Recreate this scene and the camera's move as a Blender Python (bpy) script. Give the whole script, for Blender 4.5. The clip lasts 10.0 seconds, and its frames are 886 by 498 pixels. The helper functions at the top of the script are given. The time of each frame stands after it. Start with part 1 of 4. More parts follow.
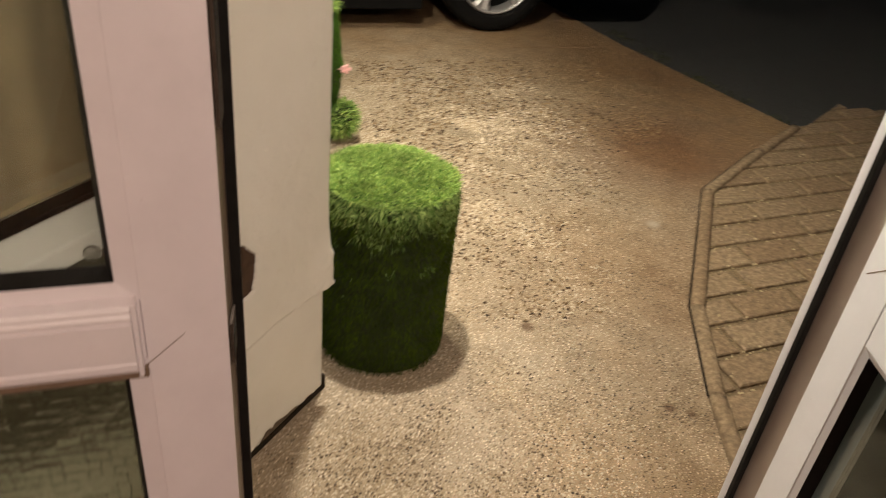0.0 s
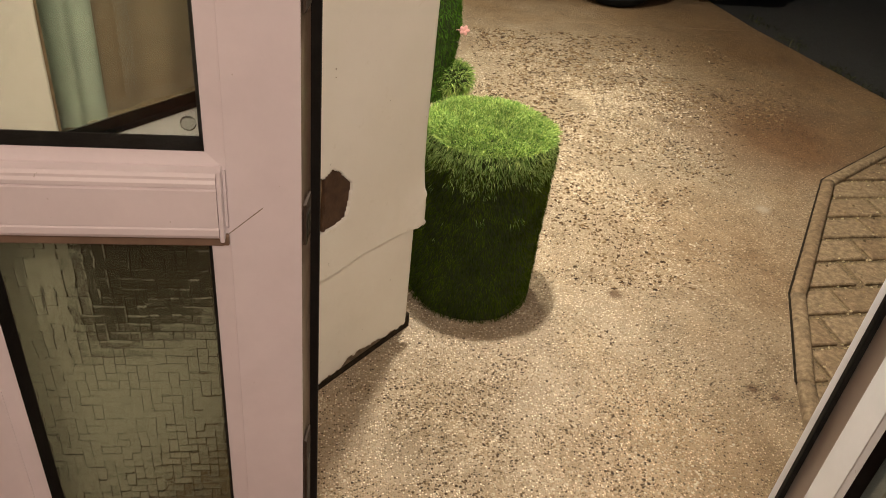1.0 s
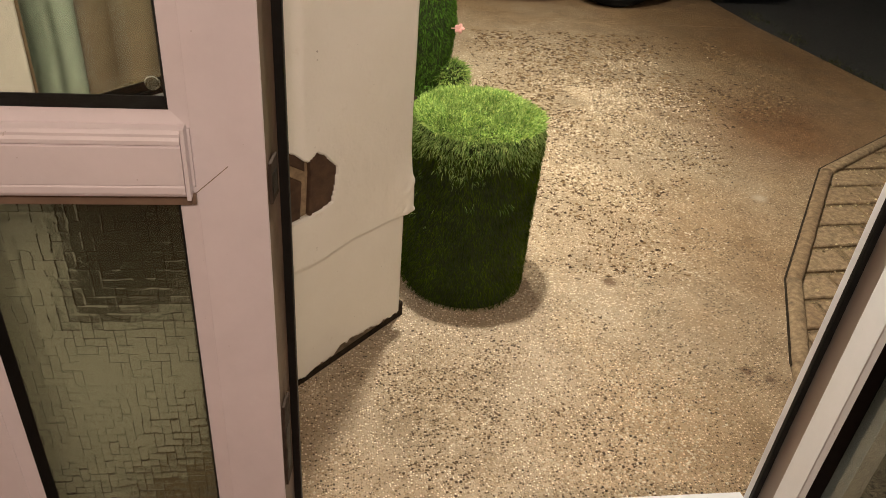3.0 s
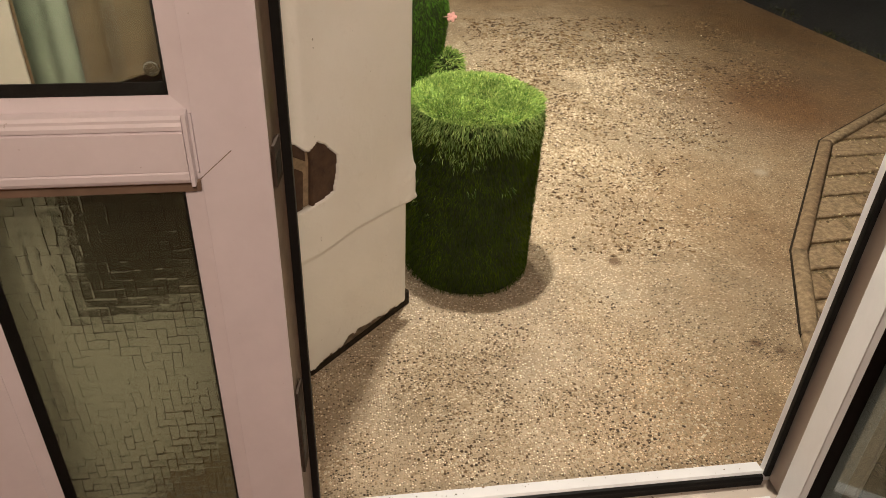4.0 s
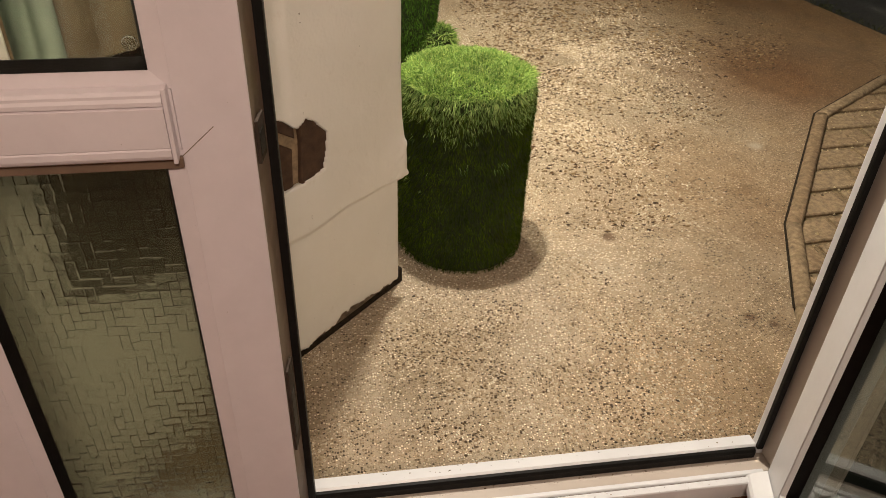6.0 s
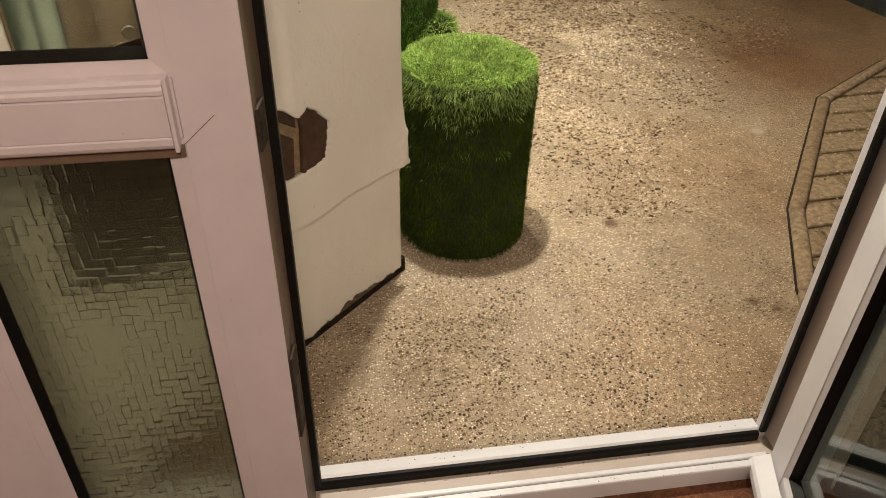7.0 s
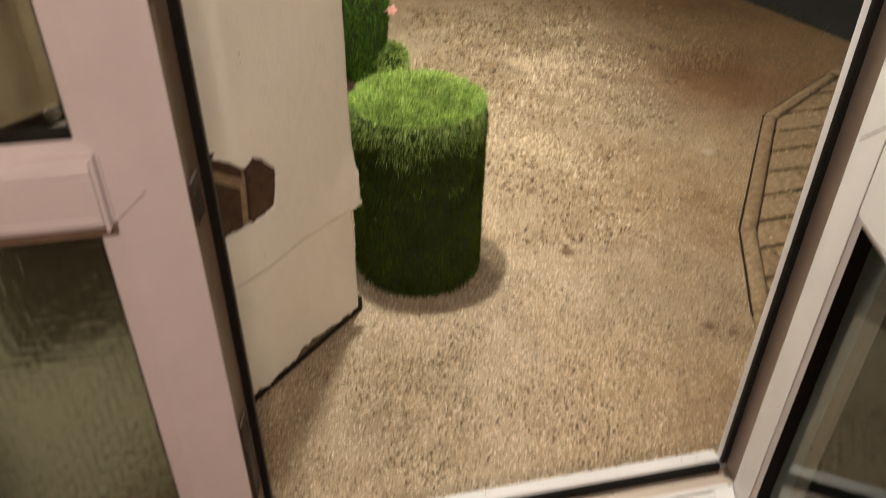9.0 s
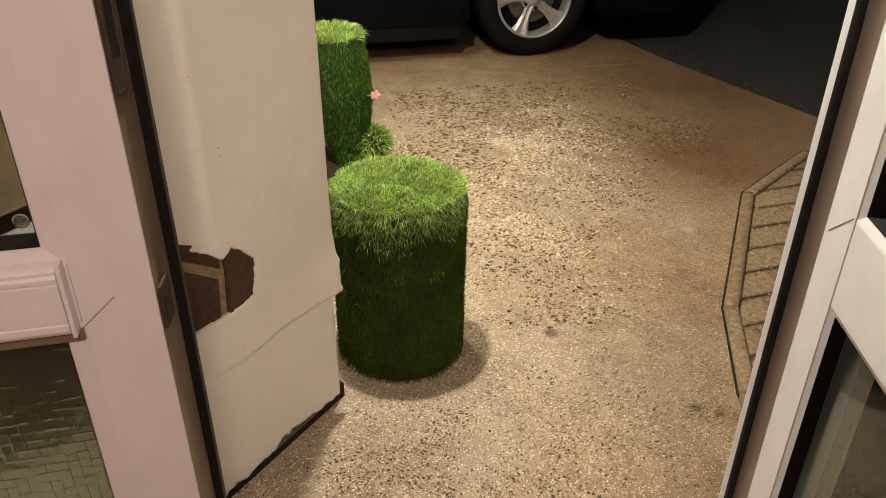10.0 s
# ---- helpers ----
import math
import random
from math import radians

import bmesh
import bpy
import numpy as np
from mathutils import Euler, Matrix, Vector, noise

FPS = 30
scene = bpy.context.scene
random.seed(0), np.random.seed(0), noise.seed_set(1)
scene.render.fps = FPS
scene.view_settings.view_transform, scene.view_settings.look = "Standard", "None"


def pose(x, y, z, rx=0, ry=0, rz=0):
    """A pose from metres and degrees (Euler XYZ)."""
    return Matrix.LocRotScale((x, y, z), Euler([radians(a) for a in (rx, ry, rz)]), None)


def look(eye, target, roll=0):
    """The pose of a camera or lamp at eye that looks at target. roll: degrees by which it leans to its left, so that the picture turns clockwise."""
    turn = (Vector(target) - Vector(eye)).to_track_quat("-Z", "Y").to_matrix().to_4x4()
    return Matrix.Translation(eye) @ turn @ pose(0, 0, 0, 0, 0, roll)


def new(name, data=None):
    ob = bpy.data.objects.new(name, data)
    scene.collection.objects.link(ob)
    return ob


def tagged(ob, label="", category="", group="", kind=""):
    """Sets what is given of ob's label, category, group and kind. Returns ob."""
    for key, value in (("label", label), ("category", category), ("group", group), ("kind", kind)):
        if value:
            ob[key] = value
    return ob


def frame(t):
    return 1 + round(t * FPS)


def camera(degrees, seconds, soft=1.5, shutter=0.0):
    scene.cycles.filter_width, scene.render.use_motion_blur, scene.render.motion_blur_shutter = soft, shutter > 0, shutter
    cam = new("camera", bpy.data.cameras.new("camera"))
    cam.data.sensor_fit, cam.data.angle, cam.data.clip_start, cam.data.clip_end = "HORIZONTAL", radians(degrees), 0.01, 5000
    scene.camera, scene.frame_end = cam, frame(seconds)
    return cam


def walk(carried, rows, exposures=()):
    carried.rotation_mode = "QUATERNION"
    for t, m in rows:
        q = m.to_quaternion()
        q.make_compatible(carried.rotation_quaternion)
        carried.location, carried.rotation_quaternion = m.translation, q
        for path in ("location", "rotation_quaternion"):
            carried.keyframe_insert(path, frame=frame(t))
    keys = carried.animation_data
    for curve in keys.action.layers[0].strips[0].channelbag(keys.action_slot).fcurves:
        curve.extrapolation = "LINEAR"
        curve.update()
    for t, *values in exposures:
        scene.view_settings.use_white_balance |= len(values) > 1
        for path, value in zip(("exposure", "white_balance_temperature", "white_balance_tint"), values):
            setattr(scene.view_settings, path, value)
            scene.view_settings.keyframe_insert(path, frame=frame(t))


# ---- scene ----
cam = camera(59.5, 10.0, 0.8, 0.4)
PATH = [
    (0, (0.06, -0.573, 1.271), (0.648, 1.003, 0.19), 6.7),
    (0.5, (0.095, -0.649, 1.253), (0.447, 0.962, 0.121), 7.8),
    (1, (0.097, -0.659, 1.231), (0.403, 0.953, 0.088), 7.0),
    (1.5, (0.114, -0.681, 1.215), (0.41, 0.929, 0.065), 6.6),
    (2, (0.125, -0.677, 1.203), (0.413, 0.938, 0.059), 6.4),
    (3.3, (0.149, -0.717, 1.188), (0.411, 0.921, 0.07), 4.3),
    (3.5, (0.143, -0.715, 1.178), (0.407, 0.918, 0.053), 3.3),
    (4, (0.139, -0.719, 1.175), (0.408, 0.911, 0.046), 2.5),
    (4.5, (0.144, -0.721, 1.174), (0.424, 0.905, 0.043), 2.6),
    (5, (0.151, -0.716, 1.17), (0.433, 0.905, 0.033), 2.5),
    (5.5, (0.16, -0.717, 1.165), (0.439, 0.89, 0.008), 2.3),
    (6, (0.15, -0.715, 1.168), (0.423, 0.881, -0.006), 2.1),
    (7.5, (0.155, -0.724, 1.166), (0.42, 0.854, -0.034), 0.9),
    (8, (0.161, -0.719, 1.169), (0.441, 0.846, -0.045), 1.0),
    (8.5, (0.165, -0.721, 1.162), (0.452, 0.816, -0.085), 1.0),
    (8.8, (0.172, -0.72, 1.168), (0.479, 0.829, -0.059), 0.5),
    (9, (0.179, -0.685, 1.201), (0.533, 0.904, 0.04), 0.7),
    (9.2, (0.193, -0.67, 1.229), (0.564, 0.978, 0.158), 0.4),
    (9.5, (0.197, -0.666, 1.227), (0.585, 1.011, 0.208), 0.3),
    (10, (0.201, -0.673, 1.224), (0.601, 1.008, 0.219), 0.4),
]
EXPOSURE = [(0, 0.10), (0.7, 0.17), (2, 0.17), (4, 0.14), (6, 0.08), (8, 0.0), (8.8, 0.0), (9.5, 0.10), (10, 0.10)]
walk(cam, [(t, look(eye, target, roll)) for t, eye, target, roll in PATH], EXPOSURE)

# ---- light ----
world = bpy.data.worlds.new("night")
scene.world = world
world.use_nodes = True
world.node_tree.nodes["Background"].inputs["Color"].default_value = (0.20, 0.26, 0.42, 1)
world.node_tree.nodes["Background"].inputs["Strength"].default_value = 0.006


def lamp(name, kind, place, power, colour, size, target=None):
    data = bpy.data.lights.new(name, kind)
    data.energy, data.color = power, colour
    if kind == "POINT":
        data.shadow_soft_size = size
    elif kind == "AREA":
        data.size = size
    ob = new(name, data)
    ob.matrix_world = look(place, target) if target else Matrix.Translation(place)
    return ob


PORCH = (0.41, 1.01, 2.05)
lamp("porch_lamp", "POINT", PORCH, 138.0, (1.0, 0.905, 0.77), 0.03)
spot = lamp("wall_downlight", "SPOT", (0.40, 2.22, 2.15), 125.0, (1.0, 0.90, 0.70), 0.04, (0.62, 2.22, 0))
spot.data.spot_size, spot.data.spot_blend, spot.data.shadow_soft_size = radians(88), 0.75, 0.04
lamp("hall_lamp", "AREA", (0.30, -1.95, 2.34), 37.0, (1.0, 0.78, 0.62), 0.35, (0.10, 0.0, 0.75))


# ---- materials ----
class Mat:
    """A small node builder."""

    def __init__(self, name, rough=0.5, metal=0.0, colour=(0.5, 0.5, 0.5)):
        self.m = bpy.data.materials.new(name)
        self.m.use_nodes = True
        self.t = self.m.node_tree
        self.b = self.t.nodes["Principled BSDF"]
        self.b.inputs["Roughness"].default_value = rough
        self.b.inputs["Metallic"].default_value = metal
        self.b.inputs["Base Color"].default_value = (*colour, 1)

    def n(self, kind, **kw):
        node = self.t.nodes.new(kind)
        for k, v in kw.items():
            node.inputs[k.replace("_", " ")].default_value = v
        return node

    def link(self, a, b):
        self.t.links.new(a, b)

    def coords(self):
        return self.n("ShaderNodeTexCoord").outputs["Object"]

    def noise(self, scale, detail=4.0, rough=0.55, vec=None):
        node = self.n("ShaderNodeTexNoise", Scale=scale, Detail=detail, Roughness=rough)
        self.link(vec if vec is not None else self.coords(), node.inputs["Vector"])
        return node.outputs["Fac"]

    def ramp(self, fac, *stops):
        node = self.n("ShaderNodeValToRGB")
        el = node.color_ramp.elements
        while len(el) < len(stops):
            el.new(0.5)
        for e, (p, c) in zip(el, stops):
            e.position = p
            e.color = (*c, 1) if len(c) == 3 else c
        self.link(fac, node.inputs["Fac"])
        return node.outputs["Color"]

    def mix(self, fac, a, b, blend="MIX"):
        node = self.t.nodes.new("ShaderNodeMix")
        node.data_type, node.blend_type = "RGBA", blend
        for sock, v in ((node.inputs["Factor"], fac), (node.inputs["A"], a), (node.inputs["B"], b)):
            if isinstance(v, (int, float)):
                sock.default_value = v
            elif isinstance(v, tuple):
                sock.default_value = (*v, 1)
            else:
                self.link(v, sock)
        return node.outputs["Result"]

    def math(self, op, a, b=0.0):
        node = self.t.nodes.new("ShaderNodeMath")
        node.operation = op
        for sock, v in zip(node.inputs, (a, b)):
            if isinstance(v, (int, float)):
                sock.default_value = v
            else:
                self.link(v, sock)
        return node.outputs["Value"]

    def colour(self, out):
        self.link(out, self.b.inputs["Base Color"])
        return self

    def rough(self, fac, low, high):
        node = self.n("ShaderNodeMapRange", To_Min=low, To_Max=high)
        self.link(fac, node.inputs["Value"])
        self.link(node.outputs["Result"], self.b.inputs["Roughness"])
        return self

    def bump(self, height, distance=0.001, strength=1.0):
        node = self.n("ShaderNodeBump", Strength=strength, Distance=distance)
        self.link(height, node.inputs["Height"])
        self.link(node.outputs["Normal"], self.b.inputs["Normal"])
        return self


def spots(m, where, radius, soft, vec):
    """A ragged stain: 1 inside, 0 outside, on the ground plane."""
    d = m.n("ShaderNodeVectorMath")
    d.operation = "DISTANCE"
    flat = m.n("ShaderNodeVectorMath")
    flat.operation = "MULTIPLY"
    flat.inputs[1].default_value = (1, 1, 0)
    m.link(vec, flat.inputs[0])
    m.link(flat.outputs[0], d.inputs[0])
    d.inputs[1].default_value = (*where, 0)
    wob = m.math("ADD", d.outputs["Value"], m.math("MULTIPLY", m.math("SUBTRACT", m.noise(3.5, 5, 0.6, vec), 0.5), radius * 1.3))
    r = m.n("ShaderNodeMapRange", From_Min=radius - soft, From_Max=radius + soft, To_Min=1.0, To_Max=0.0)
    m.link(wob, r.inputs["Value"])
    return r.outputs["Result"]


def aggregate():
    """Exposed-aggregate concrete: tan matrix with cream, tan and dark brown stones."""
    m = Mat("aggregate_concrete", 0.8)
    v = m.coords()
    vor = m.n("ShaderNodeTexVoronoi", Scale=200.0, Randomness=1.0)
    warp = m.mix(0.012, v, m.n("ShaderNodeTexNoise", Scale=60.0, Detail=2.0).outputs["Color"])
    m.link(warp, vor.inputs["Vector"])
    small = m.n("ShaderNodeTexVoronoi", Scale=380.0)
    m.link(v, small.inputs["Vector"])
    patchy = m.noise(2.2, 5, 0.62, v)
    coarse = m.noise(9.0, 4, 0.6, v)
    matrix = m.ramp(coarse, (0.25, (0.30, 0.235, 0.155)), (0.5, (0.42, 0.345, 0.245)), (0.8, (0.52, 0.44, 0.325)))
    sep = m.n("ShaderNodeSeparateColor")
    m.link(vor.outputs["Color"], sep.inputs["Color"])
    stone = m.ramp(m.math("ADD", sep.outputs["Red"], m.math("MULTIPLY", m.math("SUBTRACT", m.noise(6.5, 5, 0.65, v), 0.47), 1.1)), (0.0, (0.055, 0.038, 0.022)), (0.13, (0.12, 0.085, 0.048)), (0.22, (0.36, 0.27, 0.16)), (0.68, (0.60, 0.50, 0.36)), (0.93, (0.92, 0.85, 0.70)))
    inside = m.ramp(vor.outputs["Distance"], (0.34, (1, 1, 1)), (0.50, (0, 0, 0)))
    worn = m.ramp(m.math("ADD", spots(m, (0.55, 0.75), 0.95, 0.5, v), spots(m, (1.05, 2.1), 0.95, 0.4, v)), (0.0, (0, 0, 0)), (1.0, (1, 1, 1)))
    shown = m.math("MULTIPLY", inside, m.ramp(m.math("ADD", m.math("MULTIPLY", sep.outputs["Green"], 0.55), m.math("ADD", m.math("MULTIPLY", patchy, 1.0), m.math("MULTIPLY", worn, 0.16))), (0.52, (0, 0, 0)), (0.66, (1, 1, 1))))
    col = m.mix(shown, matrix, stone)
    sep2 = m.n("ShaderNodeSeparateColor")
    m.link(small.outputs["Color"], sep2.inputs["Color"])
    fleck = m.math("MULTIPLY", m.ramp(sep2.outputs["Blue"], (0.86, (0, 0, 0)), (0.9, (1, 1, 1))), m.ramp(small.outputs["Distance"], (0.25, (1, 1, 1)), (0.42, (0, 0, 0))))
    col = m.mix(m.math("MULTIPLY", fleck, 0.75), col, (0.10, 0.065, 0.03))
    # darker and browner outside the middle mask
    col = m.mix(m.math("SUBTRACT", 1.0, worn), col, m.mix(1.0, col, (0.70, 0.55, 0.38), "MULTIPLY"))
    # worn, rust-brown and other darker places
    for where, rad, soft, tint, amount in (
        ((1.85, 1.86), 0.36, 0.22, (0.47, 0.31, 0.19), 0.95),
        ((1.32, 1.05), 0.38, 0.24, (0.66, 0.49, 0.33), 0.6),
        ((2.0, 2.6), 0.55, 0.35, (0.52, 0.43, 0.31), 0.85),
        ((0.35, 0.48), 0.16, 0.12, (0.62, 0.60, 0.54), 0.65),
        ((0.98, 0.30), 0.30, 0.18, (0.86, 0.72, 0.56), 0.6),
        ((0.867, 0.88), 0.018, 0.008, (0.30, 0.2, 0.14), 0.8),
        ((1.095, 0.53), 0.014, 0.006, (0.35, 0.24, 0.17), 0.8),
        ((1.14, 0.50), 0.012, 0.006, (0.35, 0.24, 0.17), 0.8),
    ):
        f = m.math("MULTIPLY", spots(m, where, rad, soft, v), amount)
        col = m.mix(f, col, m.mix(1.0, col, tint, "MULTIPLY"))
    # paler places: colour multiplied above its base value
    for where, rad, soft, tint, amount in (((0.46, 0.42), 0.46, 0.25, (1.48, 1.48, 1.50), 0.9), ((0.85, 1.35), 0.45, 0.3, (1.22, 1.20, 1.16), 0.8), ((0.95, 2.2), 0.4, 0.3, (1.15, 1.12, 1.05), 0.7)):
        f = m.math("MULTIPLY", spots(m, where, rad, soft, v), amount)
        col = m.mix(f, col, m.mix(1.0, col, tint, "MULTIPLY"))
    pale = m.math("MULTIPLY", spots(m, (1.508, 1.325), 0.022, 0.012, v), 0.6)
    col = m.mix(pale, col, (0.62, 0.55, 0.45))
    col = m.mix(0.35, col, m.mix(1.0, col, m.ramp(m.noise(0.9, 6, 0.65, v), (0.3, (0.62, 0.52, 0.40)), (0.65, (1, 1, 1))), "MULTIPLY"))
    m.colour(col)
    h = m.math("ADD", m.math("MULTIPLY", shown, 0.9), m.math("MULTIPLY", m.noise(180, 3, 0.6, v), 0.8))
    m.bump(h, 0.0050, 1.0)
    m.rough(coarse, 0.62, 0.9)
    return m.m


def upvc(name, tint=(0.80, 0.80, 0.815)):
    m = Mat(name, 0.32)
    dirt = m.noise(7, 6, 0.65)
    col = m.ramp(dirt, (0.30, tuple(c * 0.90 for c in tint)), (0.6, tint))
    speck = m.ramp(m.noise(160, 2, 0.5), (0.74, (0, 0, 0)), (0.78, (1, 1, 1)))
    col = m.mix(m.math("MULTIPLY", speck, 0.35), col, (0.30, 0.22, 0.17))
    m.colour(col).bump(m.noise(60, 3), 0.0004, 0.5).rough(m.noise(14, 4), 0.26, 0.44)
    return m.m


def plain(name, colour, rough=0.5, metal=0.0, scale=30.0, vary=0.25, bump=0.0006):
    m = Mat(name, rough, metal)
    f = m.noise(scale, 5, 0.6)
    m.colour(m.ramp(f, (0.28, tuple(c * (1 - vary) for c in colour)), (0.7, tuple(min(1, c * (1 + vary * 0.6)) for c in colour))))
    m.bump(m.noise(scale * 6, 3), bump, 0.6).rough(m.noise(scale * 0.7, 3), max(0.03, rough - 0.1), min(1, rough + 0.1))
    return m.m


def render_wall():
    m = Mat("cream_painted_render", 0.55)
    v = m.coords()
    col = m.ramp(m.noise(3.0, 6, 0.6, v), (0.28, (0.80, 0.77, 0.685)), (0.7, (0.88, 0.855, 0.785)))
    stain = m.ramp(m.noise(24, 5, 0.7, v), (0.62, (0, 0, 0)), (0.76, (1, 1, 1)))
    col = m.mix(m.math("MULTIPLY", stain, 0.18), col, (0.45, 0.36, 0.22))
    pit = m.ramp(m.noise(95, 2, 0.5, v), (0.755, (0, 0, 0)), (0.78, (1, 1, 1)))
    col = m.mix(m.math("MULTIPLY", pit, 0.6), col, (0.16, 0.12, 0.07))
    m.colour(col).bump(m.math("ADD", m.noise(130, 4, 0.6, v), m.math("MULTIPLY", m.noise(16, 4, 0.5, v), 2.0)), 0.0016, 0.7).rough(m.noise(20, 4, 0.6, v), 0.42, 0.66)
    return m.m


def brick_mat(name, dark, light):
    m = Mat(name, 0.85)
    v = m.coords()
    info = m.n("ShaderNodeObjectInfo").outputs["Random"]
    col = m.ramp(m.noise(45, 5, 0.65, v), (0.3, dark), (0.7, light))
    col = m.mix(0.35, col, m.mix(1.0, col, m.ramp(info, (0, (0.65, 0.62, 0.6)), (1, (1, 1, 1))), "MULTIPLY"))
    m.colour(col).bump(m.noise(150, 4, 0.7, v), 0.002, 0.8)
    return m.m


def turf(name, low, high, gloss=0.3, shade=0.6):
    m = Mat(name, 0.6)
    m.b.inputs["Specular IOR Level"].default_value = gloss
    g = m.n("ShaderNodeNewGeometry").outputs["Random Per Island"]
    blade = m.ramp(g, (0.0, low), (0.55, tuple((a + b) / 2 for a, b in zip(low, high))), (0.92, high), (1.0, (high[0] * 1.25, high[1] * 1.05, high[2] * 1.1)))
    patch = m.ramp(m.noise(14, 4, 0.6, m.coords()), (0.34, (shade, shade, shade * 0.85)), (0.62, (1.1, 1.08, 1.0)))
    m.colour(m.mix(1.0, blade, patch, "MULTIPLY"))
    return m.m


def glass(name, tint=(0.93, 0.97, 0.93), relief=False):
    m = Mat(name, 0.01, 0, tint)
    m.b.inputs["Transmission Weight"].default_value = 1.0
    m.b.inputs["IOR"].default_value = 1.45
    if relief:
        m.b.inputs["Roughness"].default_value = 0.26
        m.bump(m.noise(70, 2, 0.5), 0.0012, 0.6)
    return m.m


def pavers_mat():
    m = Mat("weathered_paver", 0.85)
    v = m.coords()
    info = m.n("ShaderNodeObjectInfo").outputs["Random"]
    col = m.ramp(m.noise(60, 5, 0.7, v), (0.28, (0.10, 0.068, 0.040)), (0.50, (0.24, 0.170, 0.098)), (0.74, (0.40, 0.305, 0.19)))
    col = m.mix(0.5, col, m.mix(1.0, col, m.ramp(info, (0, (0.70, 0.60, 0.5)), (1, (1, 1, 0.98))), "MULTIPLY"))
    m.colour(col).bump(m.noise(140, 4, 0.7, v), 0.003, 0.9)
    return m.m


M_AGG = aggregate()
M_WHITE = upvc("white_upvc")
# white plastic with some of the hall light's pink mixed into its colour
M_PINK = upvc("pink_lit_upvc", (0.79, 0.715, 0.745))
M_REBATE = upvc("grimy_rebate_upvc", (0.56, 0.485, 0.42))
M_GASKET = plain("black_rubber", (0.012, 0.011, 0.010), 0.45, 0, 60)
# brown puts shade into recessed faces; also draws grooves and mitre lines
M_SIDE = plain("shade_brown_upvc", (0.20, 0.135, 0.095), 0.5, 0, 20, 0.3)
M_STEEL = plain("tarnished_steel", (0.22, 0.20, 0.18), 0.4, 0.9, 60, 0.4)
M_KEEP = plain("dark_keep_metal", (0.06, 0.043, 0.033), 0.7, 0.0, 60, 0.4)
M_BRASS = plain("worn_brown_handle", (0.24, 0.13, 0.08), 0.4, 0.4, 90, 0.6)
M_CREAM = render_wall()
M_BRICK = brick_mat("dark_brown_brick", (0.045, 0.022, 0.011), (0.095, 0.050, 0.026))
M_MORTAR = plain("sandy_mortar", (0.30, 0.215, 0.125), 0.9, 0, 90, 0.35, 0.002)
M_FOOT = plain("crumbling_mortar", (0.17, 0.125, 0.08), 0.95, 0, 70, 0.6, 0.004)
M_TAR = plain("black_bitumen", (0.030, 0.022, 0.014), 0.8, 0, 60, 0.6, 0.003)
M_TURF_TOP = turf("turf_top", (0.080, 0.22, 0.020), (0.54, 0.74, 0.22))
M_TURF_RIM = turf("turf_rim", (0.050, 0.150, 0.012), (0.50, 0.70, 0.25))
# same grass as the top; the overhead lamp's shade is put into its colour
M_TURF_SHADED = turf("turf_side_shaded", (0.020, 0.042, 0.002), (0.085, 0.135, 0.008), 0.08, 0.42)
# figure's side: the top grass again, darkened in colour for shade
M_TURF_MID = turf("turf_figure_side_shaded", (0.028, 0.082, 0.007), (0.105, 0.235, 0.028), 0.1, 0.45)
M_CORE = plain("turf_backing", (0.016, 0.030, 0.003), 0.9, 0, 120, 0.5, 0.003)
M_GLASS = glass("clear_glass", (0.88, 0.94, 0.89))
M_LEAFGLASS = glass("tinted_leaf_glass", (0.70, 0.735, 0.67))
# tint and index lowered to darken these panes and weaken their reflections
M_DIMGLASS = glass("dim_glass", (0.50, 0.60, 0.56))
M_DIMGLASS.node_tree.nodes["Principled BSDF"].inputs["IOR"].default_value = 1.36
M_PAD = glass("cloudy_plastic", (0.85, 0.88, 0.85))
M_PAD.node_tree.nodes["Principled BSDF"].inputs["Roughness"].default_value = 0.18
M_OBSCURE = glass("patterned_glass", (0.41, 0.445, 0.345), True)
# dark tint paints the refraction lines along the pattern's edges
M_GROOVE = glass("dark_glass_groove", (0.085, 0.092, 0.070))
M_GROOVE.node_tree.nodes["Principled BSDF"].inputs["Roughness"].default_value = 0.2
M_PAVER = pavers_mat()
M_JOINT = plain("gritty_joint_sand", (0.20, 0.14, 0.075), 0.95, 0, 140, 0.7, 0.004)
M_ASPHALT = plain("dark_asphalt", (0.030, 0.031, 0.029), 0.9, 0, 90, 0.5, 0.003)
M_PAINT = plain("black_car_paint", (0.003, 0.0033, 0.004), 0.22, 0.0, 3, 0.2, 0.0)
M_PAINT.node_tree.nodes["Principled BSDF"].inputs["Specular IOR Level"].default_value = 0.04
M_TYRE = plain("tyre_rubber", (0.005, 0.0048, 0.0045), 0.85, 0, 60, 0.3)
M_ALLOY = plain("silver_alloy", (0.46, 0.45, 0.44), 0.42, 0.55, 12, 0.15, 0.0002)
M_DARK = plain("dark_plastic", (0.0035, 0.0035, 0.0035), 0.6, 0, 30)
for dull in (M_DARK, M_TYRE, M_GASKET, M_TAR, M_KEEP):
    dull.node_tree.nodes["Principled BSDF"].inputs["Specular IOR Level"].default_value = 0.12
M_TINT = plain("dark_window_glass", (0.01, 0.011, 0.012), 0.06, 0, 10, 0.1, 0.0)
M_PLASTER = plain("hall_plaster", (0.52, 0.45, 0.39), 0.8, 0, 8, 0.12)
# near-black colour stands in for unlit rooms behind glass
M_DIMROOM = plain("dim_room_backing", (0.013, 0.022, 0.019), 0.8, 0, 8, 0.2)
M_CEIL = plain("ceiling_paint", (0.72, 0.68, 0.64), 0.85, 0, 8, 0.06)
